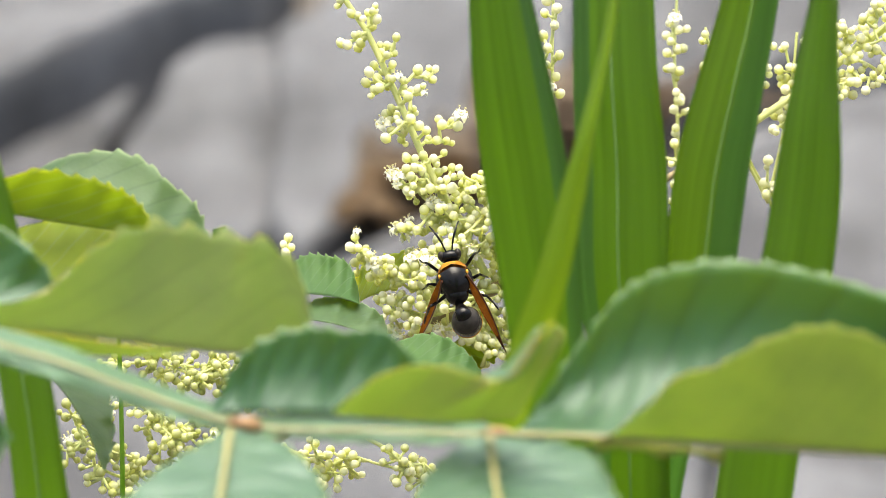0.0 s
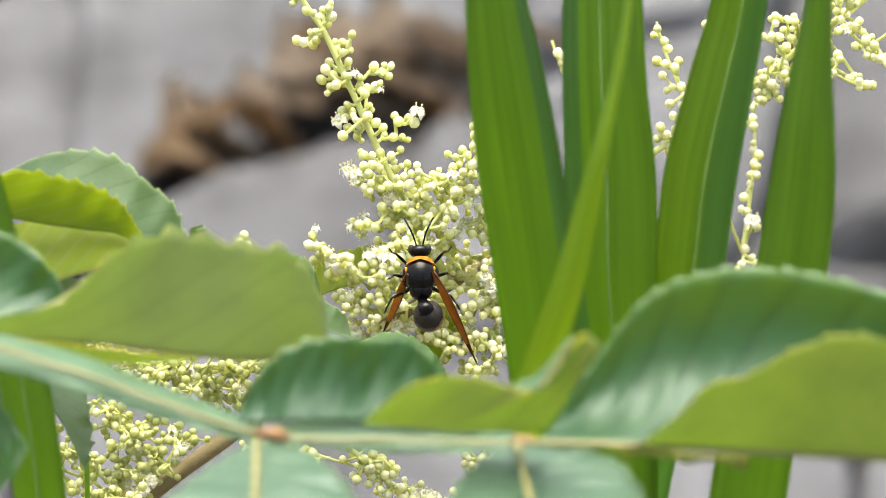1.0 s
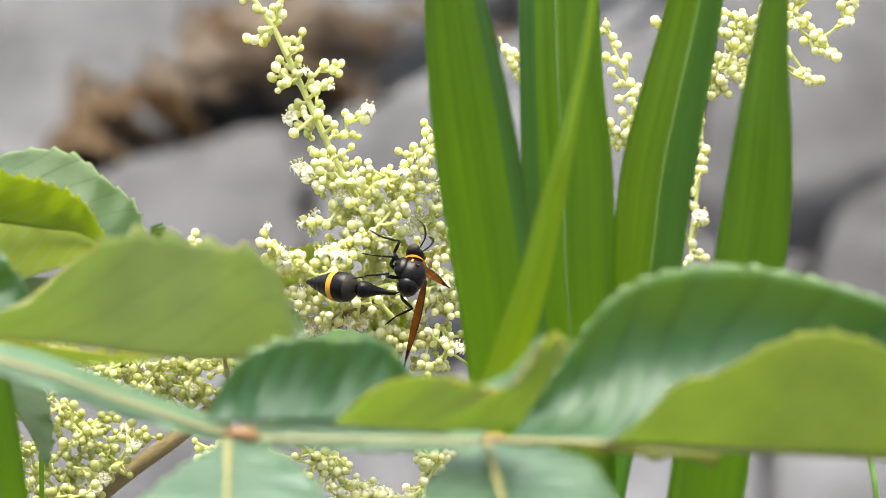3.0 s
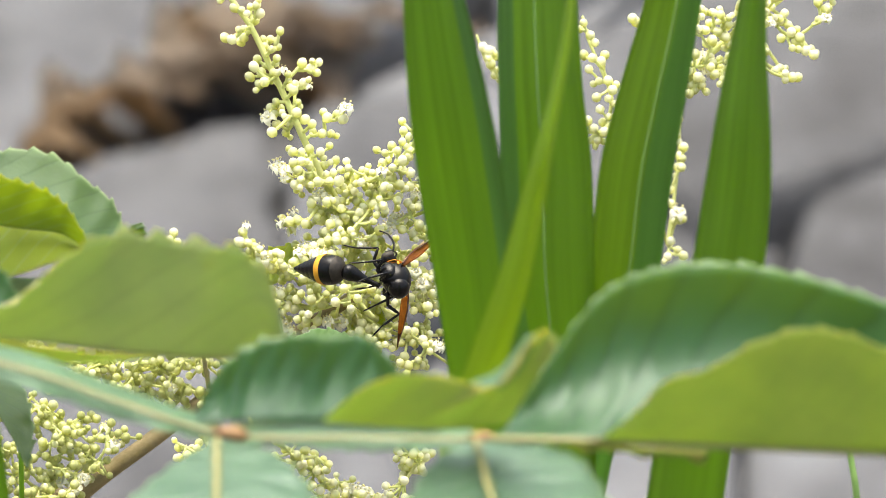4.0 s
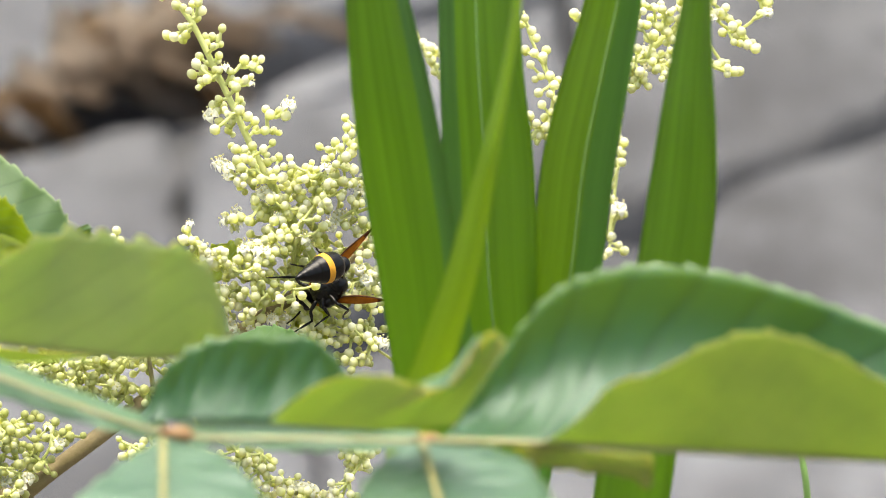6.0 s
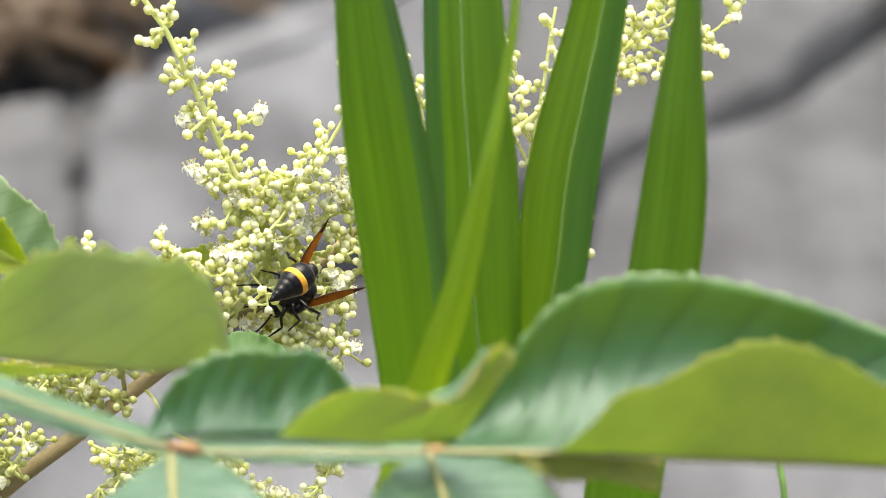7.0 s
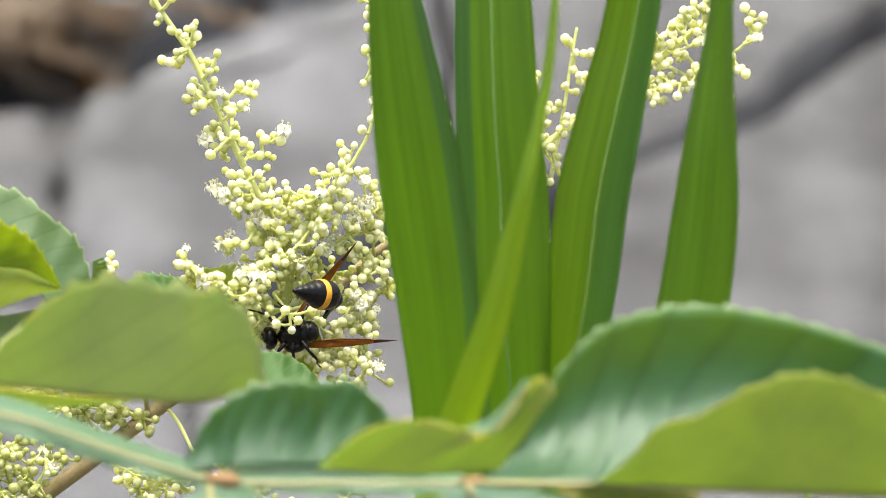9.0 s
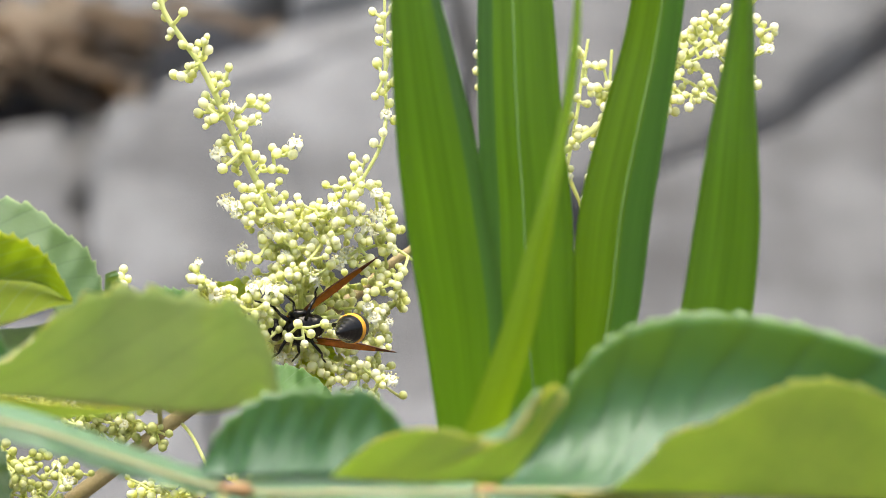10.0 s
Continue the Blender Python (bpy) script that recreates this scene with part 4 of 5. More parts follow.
    yield [(660, 470), (640, 485), (610, 500), (570, 520), (540, 540)], [(650, 440), (670, 455), (640, 465), (610, 455), (590, 470), (660, 490), (630, 490), (600, 500), (570, 495), (640, 540), (600, 560), (680, 470), (690, 440), (660, 425), (620, 415), (580, 440), (555, 440), (540, 420), (530, 500), (570, 550)], 0.988, 14, 5, False
    yield [(20, 600), (100, 640), (180, 670), (260, 660), (320, 640), (380, 610)], \
          [(352, 648), (330, 656), (300, 640), (318, 682), (290, 670), (262, 650), (270, 690), (240, 675), (225, 640), (210, 668), (185, 650), (160, 662), (150, 640), (120, 655), (110, 636), (195, 690), (340, 630), (60, 620), (20, 610), (245, 700), (300, 712), (345, 702), (40, 640), (85, 645), (135, 672), (170, 640), (215, 690), (250, 640), (60, 665), (110, 670), (285, 640), (-20, 640), (230, 655), (140, 655)], 0.99, 15, 7, False
    yield [(30, 700), (70, 740), (110, 790), (145, 825), (165, 840)], \
          [(25, 708), (45, 722), (60, 735), (90, 745), (110, 750), (130, 745), (40, 752), (62, 748), (80, 765), (65, 790), (100, 775), (120, 762), (145, 775), (170, 765), (135, 800), (95, 790), (80, 810), (110, 805), (55, 830), (85, 830), (120, 830), (145, 812), (160, 822), (75, 850), (110, 845), (100, 868), (130, 840), (55, 862), (72, 725), (175, 780), (205, 772)], 0.985, 13, 5, False
    yield [(-60, 780), (0, 830), (60, 880), (120, 930)], \
          [(-60, 760), (-30, 720), (-20, 790), (5, 800), (30, 830), (0, 845), (50, 870), (75, 884), (20, 880), (100, 878), (-30, 850), (110, 920), (60, 925), (10, 930), (-100, 800), (-90, 730), (35, 810), (-50, 820), (-75, 780)], 0.98, 14, 7, False
    yield [(715, 790), (700, 840), (640, 880), (560, 850), (500, 800), (430, 760)], \
          [(490, 798), (520, 805), (545, 806), (500, 826), (535, 836), (560, 860), (580, 850), (600, 862), (620, 880), (650, 876), (540, 880), (700, 800), (722, 812), (708, 832), (690, 862), (725, 795), (420, 798), (580, 900), (640, 920), (700, 900), (300, 860), (340, 850), (380, 830), (305, 790), (325, 805), (345, 793), (366, 812), (390, 800), (405, 818), (330, 830)], 0.98, 14, 6.5, False
    yield [(820, 60), (840, 110), (880, 170), (900, 260)], [(832, 82), (843, 88), (840, 100), (852, 98), (846, 112), (853, 132), (862, 140), (885, 140), (880, 165), (895, 185), (890, 215), (900, 240)], 1.03, 8, 2, False
    yield [(945, -40), (942, 60), (948, 160), (955, 260), (965, 380)], \
          [(944, 8), (942, 22), (952, 28), (930, 38), (938, 48), (950, 62), (960, 60), (930, 68), (940, 95), (954, 100), (950, 138), (955, 148), (945, 168), (962, 172), (948, 200), (970, 217), (985, 213), (948, 228), (980, 228), (970, 244), (950, 260), (965, 275), (950, 300), (958, 330), (955, 350)], 1.03, 7, 1.8, False
    yield [(1008, 25), (1020, 70), (1042, 120), (1060, 170), (1052, 215), (1030, 262)], \
          [(1010, 38), (1004, 49), (1022, 60), (1030, 73), (1048, 95), (1010, 95), (1026, 100), (1042, 106), (1020, 120), (1038, 141), (1028, 146), (1054, 140), (1068, 148), (1062, 157), (1034, 170), (1054, 172), (1066, 181), (1040, 191), (1018, 211), (1030, 224), (1045, 214), (1056, 204), (1048, 231), (1012, 232), (1036, 246)], 1.0, 6, 1.3, True
    yield [(1120, 10), (1108, 80), (1098, 150), (1080, 240), (1072, 290)], [(1103, 36), (1097, 30), (1117, 55), (1112, 85), (1122, 95), (1097, 115), (1117, 125), (1087, 145), (1100, 168), (1072, 225), (1084, 254), (1072, 285), (1095, 200)], 1.0, 7, 2, False
    yield [(1165, 30), (1160, 100), (1150, 180), (1135, 260), (1120, 330)], \
          [(1147, 55), (1137, 97), (1155, 92), (1166, 94), (1150, 112), (1160, 122), (1150, 132), (1170, 132), (1147, 152), (1137, 167), (1155, 162), (1130, 177), (1145, 182), (1160, 192), (1130, 202), (1150, 207), (1155, 232), (1122, 257), (1115, 297), (1130, 302), (1120, 317), (1135, 317)], 1.01, 7, 2.2, False
    yield [(1470, -112), (1380, -27), (1330, 14), (1283, 52), (1230, 95), (1198, 119)], \
          [(1218, 13), (1238, 18), (1253, 23), (1268, 28), (1233, 38), (1258, 43), (1248, 53), (1213, 48), (1198, 50), (1238, 68), (1263, 63), (1284, 40), (1228, 73), (1208, 93), (1223, 96), (1193, 113), (1238, 108), (1228, 123), (1213, 133), (1203, 148), (1198, 163), (1188, 148), (1198, 123), (1263, 103), (1253, 118), (1268, 118),
           (1258, 138), (1243, 128), (1220, 148), (1333, 18), (1348, 28), (1330, 38), (1310, 60), (1290, 22), (1302, 8), (1316, -6), (1330, -14), (1342, -26), (1288, 4), (1308, -20), (1326, -34), (1350, -8), (1338, 4), (1362, -44), (1282, 70), (1296, 56), (1270, 76)], 0.999, 7, 2.6, False
    yield [(1340, 28), (1360, 50), (1385, 66), (1412, 86)], [(1358, 33), (1360, 64), (1378, 53), (1388, 48), (1393, 63), (1386, 70), (1380, 81), (1413, 83), (1418, 93), (1404, 86), (1438, 13), (1440, 28), (1425, 0), (1450, -10), (1418, -25), (1432, -14), (1442, 10), (1427, 31), (1372, 40), (1366, 20)], 1.0, 6, 1.7, False
    yield [(1262, 72), (1296, 86), (1330, 108), (1368, 130)], [(1234, 111), (1246, 124), (1258, 132), (1266, 100), (1272, 140), (1280, 118), (1290, 110), (1296, 132), (1308, 104), (1306, 122), (1320, 92), (1329, 80), (1322, 112), (1286, 96), (1252, 102), (1333, 88), (1358, 118), (1366, 123), (1368, 138), (1380, 133), (1390, 133), (1350, 122)], 0.998, 6, 1.7, False
    yield [(1176, 170), (1180, 250), (1172, 340), (1160, 430)], [(1180, 168), (1176, 193), (1178, 208), (1178, 248), (1188, 258), (1180, 273), (1186, 278), (1174, 293), (1184, 293), (1173, 308), (1163, 333), (1158, 353), (1166, 358), (1178, 375), (1188, 385), (1172, 390), (1166, 424), (1178, 440), (1188, 450), (1160, 452)], 1.04, 6, 1.8, False


BLOOMS = [(452, 208), (590, 191), (472, 300), (484, 302), (548, 345), (556, 352), (484, 394), (678, 386), (668, 402), (614, 428), (446, 458), (486, 580), (580, 572), (560, 570), (756, 612), (738, 324), (733, 279), (521, 446), (545, 450), (715, 345), (1178, 375), (110, 845), (85, 745), (600, 862), (650, 876)]


def build_panicle():
    rng = random.Random(21)
    base = spot(130, 882, 0.99)
    pan = thing("flower_panicle", base, "branching panicle of pale cream-green flower buds on a brown stem", "flower")
    main = [spot(-170, 13500, 1.40), spot(-160, 7700, 1.22), spot(-140, 4200, 1.1), spot(-90, 1900, 1.02), spot(0, 1000, 0.995), spot(130, 870, 0.992), spot(255, 774, 0.992), spot(420, 648, 0.992), spot(562, 552, 0.985),
            spot(698, 462, 0.995), spot(775, 398, 0.996), spot(900, 322, 0.998), spot(1010, 254, 1.0), spot(1100, 190, 1.001), spot(1198, 119, 1.003), spot(1283, 52, 1.004), spot(1380, -27, 1.006), spot(1540, -180, 1.01)]
    bm = bmesh.new()
    per = 8
    n = per * (len(main) - 1)
    c = curve(main, n)
    rad = [0.0040 - 0.00255 * min(1, i / (5 * per)) if i < 6 * per else max(0.0006, 0.00145 - 0.0008 * (i - 6 * per) / (5 * per)) for i in range(n + 1)]
    k = 12 * per
    tube(bm, [p - base for p in c[:k]], rad[:k], 12)
    part("main_stem", bm, TWIG, pan, "brown woody main stem")
    bm = bmesh.new()
    tube(bm, [p - base for p in c[k - 1:]], taper(rad[k - 1], 0.00072, n - k + 1), 10)
    part("upper_stem", bm, STALK, pan, "yellow-green upper stem")
    meshes = [bud_mesh("bud", t) for t in (0.2, 0.5, 0.8, 1.0)]
    bloom = flower_mesh()
    rest = bmesh.new()
    uv = rest.loops.layers.uv.new("UVMap")
    counted = 0
    for axis, places, depth, spread, count, single in arms():
        # The lower left arms draw from darker, greener bud tones.
        lower_left = axis[0][1] > 590 and axis[0][0] < 100
        stout = depth in (0.982, 0.981)
        ax = curve(spots(axis, depth + (0.0005 if stout else 0.005)), 60)
        bm = bmesh.new()
        near = min(c[5 * per:], key=lambda p: (p - ax[-1]).length)
        tube(bm, [p - base for p in ax], taper(*((0.00042, 0.00066) if stout else (0.00024, 0.00038)), 60), 8)
        if (near - ax[-1]).length > 0.001:
            tube(bm, [q - base for q in curve([ax[-1], ax[-1].lerp(near, 0.5) + Vector((0, 0.002, 0.001)), near], 8)], 0.0003, 7)
        buds = []
        nodes = ax[4:]
        reach = lambda q: min((q - p).length for p in ax[4:])
        for bx, by in sorted(places, key=lambda q: reach(spot(*q, depth))):
            centre = spot(bx, by, depth + rng.uniform(-0.003, 0.004))
            near = min(nodes, key=lambda p: (p - centre - Vector((0, 0, -0.0005))).length)
            link = centre - near
            foot = centre - link.normalized() * min(link.length, 6 * UNIT * depth)
            if link.length > 0.0008:
                tube(bm, [q - base for q in curve([near, near.lerp(foot, 0.5) + Vector((0, 0, -0.0002)), foot], 4)], taper(*((0.00038, 0.00028) if stout else (0.00028, 0.00024)), 4), 6)
            nodes = nodes + [near.lerp(foot, 0.75)]
            out = min(1.0, reach(centre) / 0.0045)
            flower = (bx, by) in BLOOMS
            placed = []
            wanted = int(count) + (rng.random() < count % 1)
            for _ in range(wanted * 8):
                if len(placed) >= wanted:
                    break
                d = Vector() if not placed and count < 3 else Vector((rng.gauss(0, 1), rng.gauss(0.3, 0.9), rng.gauss(-0.2, 0.8))).normalized() * spread * UNIT * depth * rng.uniform(0.9, 2.1)
                r = (rng.choice((5.8, 6.6, 7.2, 7.8, 8.4)) + (1.2 * out if not placed else 0.0)) * UNIT * depth
                if all((d - e).length > (r + s) * 0.84 for e, s in placed):
                    placed.append((d, r))
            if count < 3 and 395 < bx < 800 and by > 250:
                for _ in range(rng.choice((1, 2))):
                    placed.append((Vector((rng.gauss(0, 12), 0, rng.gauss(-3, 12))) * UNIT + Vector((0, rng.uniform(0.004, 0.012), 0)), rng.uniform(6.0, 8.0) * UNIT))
            for d, r in placed:
                p = centre + d
                way = (d.normalized() * 0.7 + link.normalized() * 0.6 + Vector((0, -0.25, 0.75))).normalized()
                tube(bm, [foot - base, p - way * r * 0.8 - base], 0.00024, 5)
                # Rear buds get a low tone: yellow shade inside the cluster, as colour.
                buds.append((p - base, way, r, rng.choice((0.0, 0.0, 0.1, 0.3) if lower_left else (0.2, 0.5, 0.8, 1.0)) if d.y < 0.0039 else 0.1, flower))
        branch = part("branch", bm, STALK, pan, "yellow-green flower branch")
        for p, way, r, tone, flower in buds:
            m = Matrix.LocRotScale(p, way.to_track_quat("Z", "Y"), (r, r, r * rng.uniform(1.0, 1.18)))
            if flower or rng.random() < 0.025:
                ob = new("open_flower", bloom)
                ob.parent = branch
                ob.matrix_basis = Matrix.LocRotScale(p, (way + Vector((0, -0.5, 0.2))).to_track_quat("Z", "Y"), Vector((r, r, r)) * (1.65 if flower else 1.4))
            elif (single or not lower_left) and counted < 300:
                ob = new("bud", meshes[(0.2, 0.5, 0.8, 1.0).index(tone)] if tone in (0.2, 0.5, 0.8, 1.0) else meshes[0])
                ob.parent = branch
                ob.matrix_basis = m
                counted += 1
            else:
                add_buds(rest, uv, [(p, way, r, tone)])
    tagged(part("bud_mass", rest, BUD, pan, "crowded round cream-green buds"), kind="stuff")


# ---- grass stalks ----
def build_grass():
    for pts, d, r, skin in (([(46, 13500), (40, 7800), (34, 4300), (28, 2400), (24, 1450), (21, 1050), (18, 850), (12, 700), (4, 560)], 0.95, 0.0004, BLADE),
                            ([(1575, 13500), (1560, 7800), (1545, 4300), (1532, 2400), (1520, 1450), (1508, 1050), (1498, 880), (1486, 800), (1470, 690)], 0.90, 0.0005, RIB)):
        b = spot(pts[4][0], pts[4][1], d)
        g = thing("grass_stalk", b, "thin yellow-green grass stalk rising from the soil", "grass stalk")
        bm = bmesh.new()
        ds = [d + 0.45, d + 0.26, d + 0.14, d + 0.06, d + 0.02, d + 0.005, d, d, d]
        tube(bm, [p - b for p in curve([spot(x, y, e) for (x, y), e in zip(pts, ds)], 48)], taper(r * 1.4, r, 48), 6)
        part("stalk", bm, skin, g)


# ---- the wasp: x ahead, z up, metres ----
def ball(bm, centre, radii, seg=20, rings=12):
    g = bmesh.ops.create_uvsphere(bm, u_segments=seg, v_segments=rings, radius=1.0)
    for v in g["verts"]:
        v.co = Vector((v.co.x * radii[0], v.co.y * radii[1], v.co.z * radii[2])) + Vector(centre)
    return g["verts"]


def turned(bm, profile, seg=24):
    """A body of revolution along x from (x, radius) pairs."""
    rings = []
    for x, r in profile:
        rings.append([bm.verts.new((x, math.cos(k * math.tau / seg) * r, math.sin(k * math.tau / seg) * r)) for k in range(seg)])
    for a, b in zip(rings, rings[1:]):
        for k in range(seg):
            bm.faces.new((a[k], b[k], b[(k + 1) % seg], a[(k + 1) % seg]))
    bm.faces.new(rings[0])
    bm.faces.new(rings[-1][::-1])
    return bm


def smooth_profile(pts, n=36):
    return [(p.x, max(p.y, 0.00002)) for p in curve([Vector((x, r, 0)) for x, r in pts], n)]


def build_wasp():
    w = new("wasp")
    w.empty_display_size = 0.004
    tagged(w, "black potter wasp with orange collar and abdomen band, amber wings", "wasp")
    bm = bmesh.new()
    ball(bm, (0, 0, 0), (0.0031, 0.0026, 0.0025), 28, 18)
    ball(bm, (-0.0023, 0, -0.0001), (0.0017, 0.0019, 0.0018), 20, 12)
    ball(bm, (0.0002, 0.0022, -0.0008), (0.0018, 0.0009, 0.0013), 16, 10)
    ball(bm, (0.0002, -0.0022, -0.0008), (0.0018, 0.0009, 0.0013), 16, 10)
    part("thorax", bm, BLACK, w)
    bm = bmesh.new()
    n, m = 22, 10
    g = []
    for a in range(n + 1):
        ang = math.radians(-22 + 224 * a / n)
        row = []
        for b in range(m + 1):
            x = 0.0031 - 0.00055 * b / m * (1 + 1.3 * abs(math.cos(ang)))
            r = 0.00268 * math.sqrt(max(0.05, 1 - (x / 0.0036) ** 2)) * 1.06
            row.append(bm.verts.new((x, math.cos(ang) * r, math.sin(ang) * r * 0.96)))
        g.append(row)
    for a in range(n):
        for b in range(m):
            bm.faces.new((g[a][b], g[a + 1][b], g[a + 1][b + 1], g[a][b + 1]))
    bmesh.ops.solidify(bm, geom=bm.faces[:], thickness=0.0002)
    part("collar", bm, ORANGE, w, "orange collar")
    for s in (1, -1):
        bm = bmesh.new()
        ball(bm, (0.0010, s * 0.0023, 0.0011), (0.0004, 0.00022, 0.00022), 12, 8)
        part("shoulder_plate", bm, ORANGE, w, "small orange shoulder plate")
    bm = bmesh.new()
    ball(bm, (0.0042, 0, -0.0002), (0.0011, 0.0018, 0.0015), 24, 14)
    head = part("head", bm, BLACK, w)
    for s in (1, -1):
        bm = bmesh.new()
        ball(bm, (0.0045, s * 0.00135, 0.0000), (0.0008, 0.0006, 0.0011), 16, 10)
        part("eye", bm, DULL_SHELL, head, "dull black compound eye")
        bm = bmesh.new()
        pts = curve([Vector(q) for q in ((0.0050, s * 0.0005, 0.0006), (0.0068, s * 0.0011, 0.0016), (0.0086, s * 0.0019, 0.0013), (0.0097, s * 0.0024, 0.0001))], 18)
        tube(bm, pts, [0.00012 + 0.00005 * math.sin(math.pi * i / 18) for i in range(19)], 8)
        part("antenna", bm, BLACK, head)
    bm = bmesh.new()
    ball(bm, (0.0050, 0, -0.0013), (0.0005, 0.0007, 0.0007), 12, 8)
    part("jaws", bm, BLACK, head)
    for s in (1, -1):
        for k, (x0, ahead, reach) in enumerate(((0.0016, 0.0034, 0.0046), (0.0002, 0.0006, 0.0050), (-0.0012, -0.0026, 0.0056))):
            p = [Vector((x0, s * 0.0012, -0.0020)), Vector((x0 + ahead * 0.4, s * reach * 0.55, -0.0026)), Vector((x0 + ahead * 0.75, s * reach * 0.85, -0.0012)),
                 Vector((x0 + ahead * 1.0, s * reach * 1.0, -0.0046)), Vector((x0 + ahead * 1.35, s * reach * 1.12, -0.0066))]
            bm = bmesh.new()
            for a, b, r0, r1 in ((0, 1, 0.00030, 0.00024), (1, 2, 0.00024, 0.00016), (2, 3, 0.00016, 0.00012), (3, 4, 0.00010, 0.00007)):
                tube(bm, [p[a].lerp(p[b], i / 4) for i in range(5)], [r0 + (r1 - r0) * i / 4 + 0.00008 * math.sin(math.pi * i / 4) for i in range(5)], 8)
            part("leg", bm, BLACK, w)
    bm = bmesh.new()
    turned(bm, smooth_profile([(0.0020, 0.00040), (0.0010, 0.00042), (0.0, 0.00050), (-0.0010, 0.00072), (-0.0020, 0.00104), (-0.0029, 0.00130), (-0.0037, 0.00136), (-0.0043, 0.00112), (-0.0047, 0.0005)], 32), 20)
    stalk = part("waist", bm, BLACK, w, "thin club-shaped waist")
    prof = smooth_profile([(0.0, 0.0006), (-0.0003, 0.0013), (-0.0012, 0.0022), (-0.0027, 0.00252), (-0.0045, 0.00235), (-0.0062, 0.00175), (-0.0082, 0.0010), (-0.0098, 0.00025)], 60)
    bm = bmesh.new()
    dents = []
    for x, r in prof:
        step = sum(0.00007 * max(0, 1 - abs(x + q) / 0.00035) for q in (0.0058, 0.0070, 0.0081, 0.0090))
        dents.append((x, r - step if r > 0.0003 else r))
    turned(bm, dents, 32)
    # Front faces take the dull shell: grey sky sheen put into the colour.
    for f in bm.faces:
        f.material_index = 1 if f.calc_center_median().x > -0.0013 else 0
    gaster = part("abdomen", bm, (BLACK, DULL_SHELL), w, "glossy black tapering abdomen")
    bm = bmesh.new()
    turned(bm, [(x, r + 0.00005) for x, r in prof if -0.0046 <= x <= -0.0033], 32)
    part("band", bm, ORANGE, gaster, "broad orange band")
    wings = []
    for s in (1, -1):
        bm = bmesh.new()
        n, m = 26, 6
        g = []
        for i in range(n + 1):
            u = i / n
            wd = 0.00024 + 0.00050 * math.sin(math.pi * u ** 0.8) - 0.00022 * u
            row = []
            for j in range(m + 1):
                v = j / m - 0.5
                row.append(bm.verts.new((0.0172 * u, v * 2 * wd - 0.0005 * u * u, 0.0003 * (j % 2) + 0.0002 * math.sin(9 * u))))
            g.append(row)
        for i in range(n):
            for j in range(m):
                f = bm.faces.new((g[i][j], g[i + 1][j], g[i + 1][j + 1], g[i][j + 1]))
                f.material_index = 1 if i > n * 0.74 or (j == m - 1 and i > n * 0.45) else 0
        bmesh.ops.solidify(bm, geom=bm.faces[:], thickness=0.00006)
        ob = part("wing", bm, (WINGSKIN, WINGTIP), w, "narrow folded amber wing")
        b2 = bmesh.new()
        tube(b2, [Vector((0.0168 * i / 20, 0.0006 * math.sin(math.pi * min(1, 0.1 + i / 20)) - 0.0004 * (i / 20) ** 2, 0.0004)) for i in range(21)], taper(0.00018, 0.00006, 20), 6)
        part("wing_vein", b2, WINGVEIN, ob, "dark leading vein")
        wings.append(ob)
    return w, head, stalk, gaster, wings


def frame_of(ahead, up):
    x = Vector(ahead).normalized()
    z = Vector(up)
    z = (z - x * z.dot(x)).normalized()
    return Matrix((x, z.cross(x), z)).transposed().to_4x4()


build_ground()
build_stones()
build_litter()
build_panicle()
side_leaf = build_side_leaves()
swords, sword_side, outer_blade = build_swords()
front_leaf, leaf_flap, flap_hinge = build_front_leaf()
build_grass()
wasp, wasp_head, wasp_waist, wasp_abdomen, wasp_wings = build_wasp()

BODY, WAIST, TAIL, WING_A, WING_B = [], [], [], [], []
PERCH = 0.962


def wasp_at(t, at, ahead, up, tail, tail_way, wing_a, wing_b):
    """One pose: the thorax, its heading and its back, the abdomen's middle and heading, the wing tips."""
    deep = 0.013 * min(1.0, max(0.0, (t - 4.5) / 0.6))
    here = Matrix.Translation(spot(*at, PERCH + deep)) @ frame_of(ahead, up)
    back = here.inverted()
    BODY.append((t, TIP @ here))
    mid = spot(tail[0], tail[1], PERCH + deep * 0.5 + tail[2] * 0.001)
    way = Vector(tail_way).normalized()
    front = mid - way * 0.0042
    TAIL.append((t, back @ Matrix.Translation(front) @ frame_of(-way, up)))
    joint = here @ Vector((-0.0038, 0, -0.0004))
    reach = joint - front
    WAIST.append((t, back @ Matrix.Translation(front + reach.normalized() * 0.0044) @ frame_of(reach, up)))
    for rows, tip, s in ((WING_A, wing_a, 1), (WING_B, wing_b, -1)):
        root = here @ Vector((0.0004, s * 0.0020, 0.0016))
        out = spot(*tip, PERCH) - root
        flat = math.hypot(out.x, out.z)
        out.y = math.sqrt(max(0.0, 0.0172 ** 2 - flat ** 2)) * (0.8 - 1.5 * min(1.0, max(0.0, (t - 4.3) / 0.6)))
        rows.append((t, back @ Matrix.Translation(root) @ frame_of(out, (0, -1, 0.1))))


def swayed(base, offsets):
    """Rows of a swaying plant: seconds, millimetres right and up, and a tilt in degrees where it has one."""
    return [(t, TIP @ Matrix.Translation(base + Vector((x * 0.001, 0, z * 0.001))) @ Matrix.Rotation(radians(tilt[0] if tilt else 0.0), 4, "Y")) for t, x, z, *tilt in offsets]


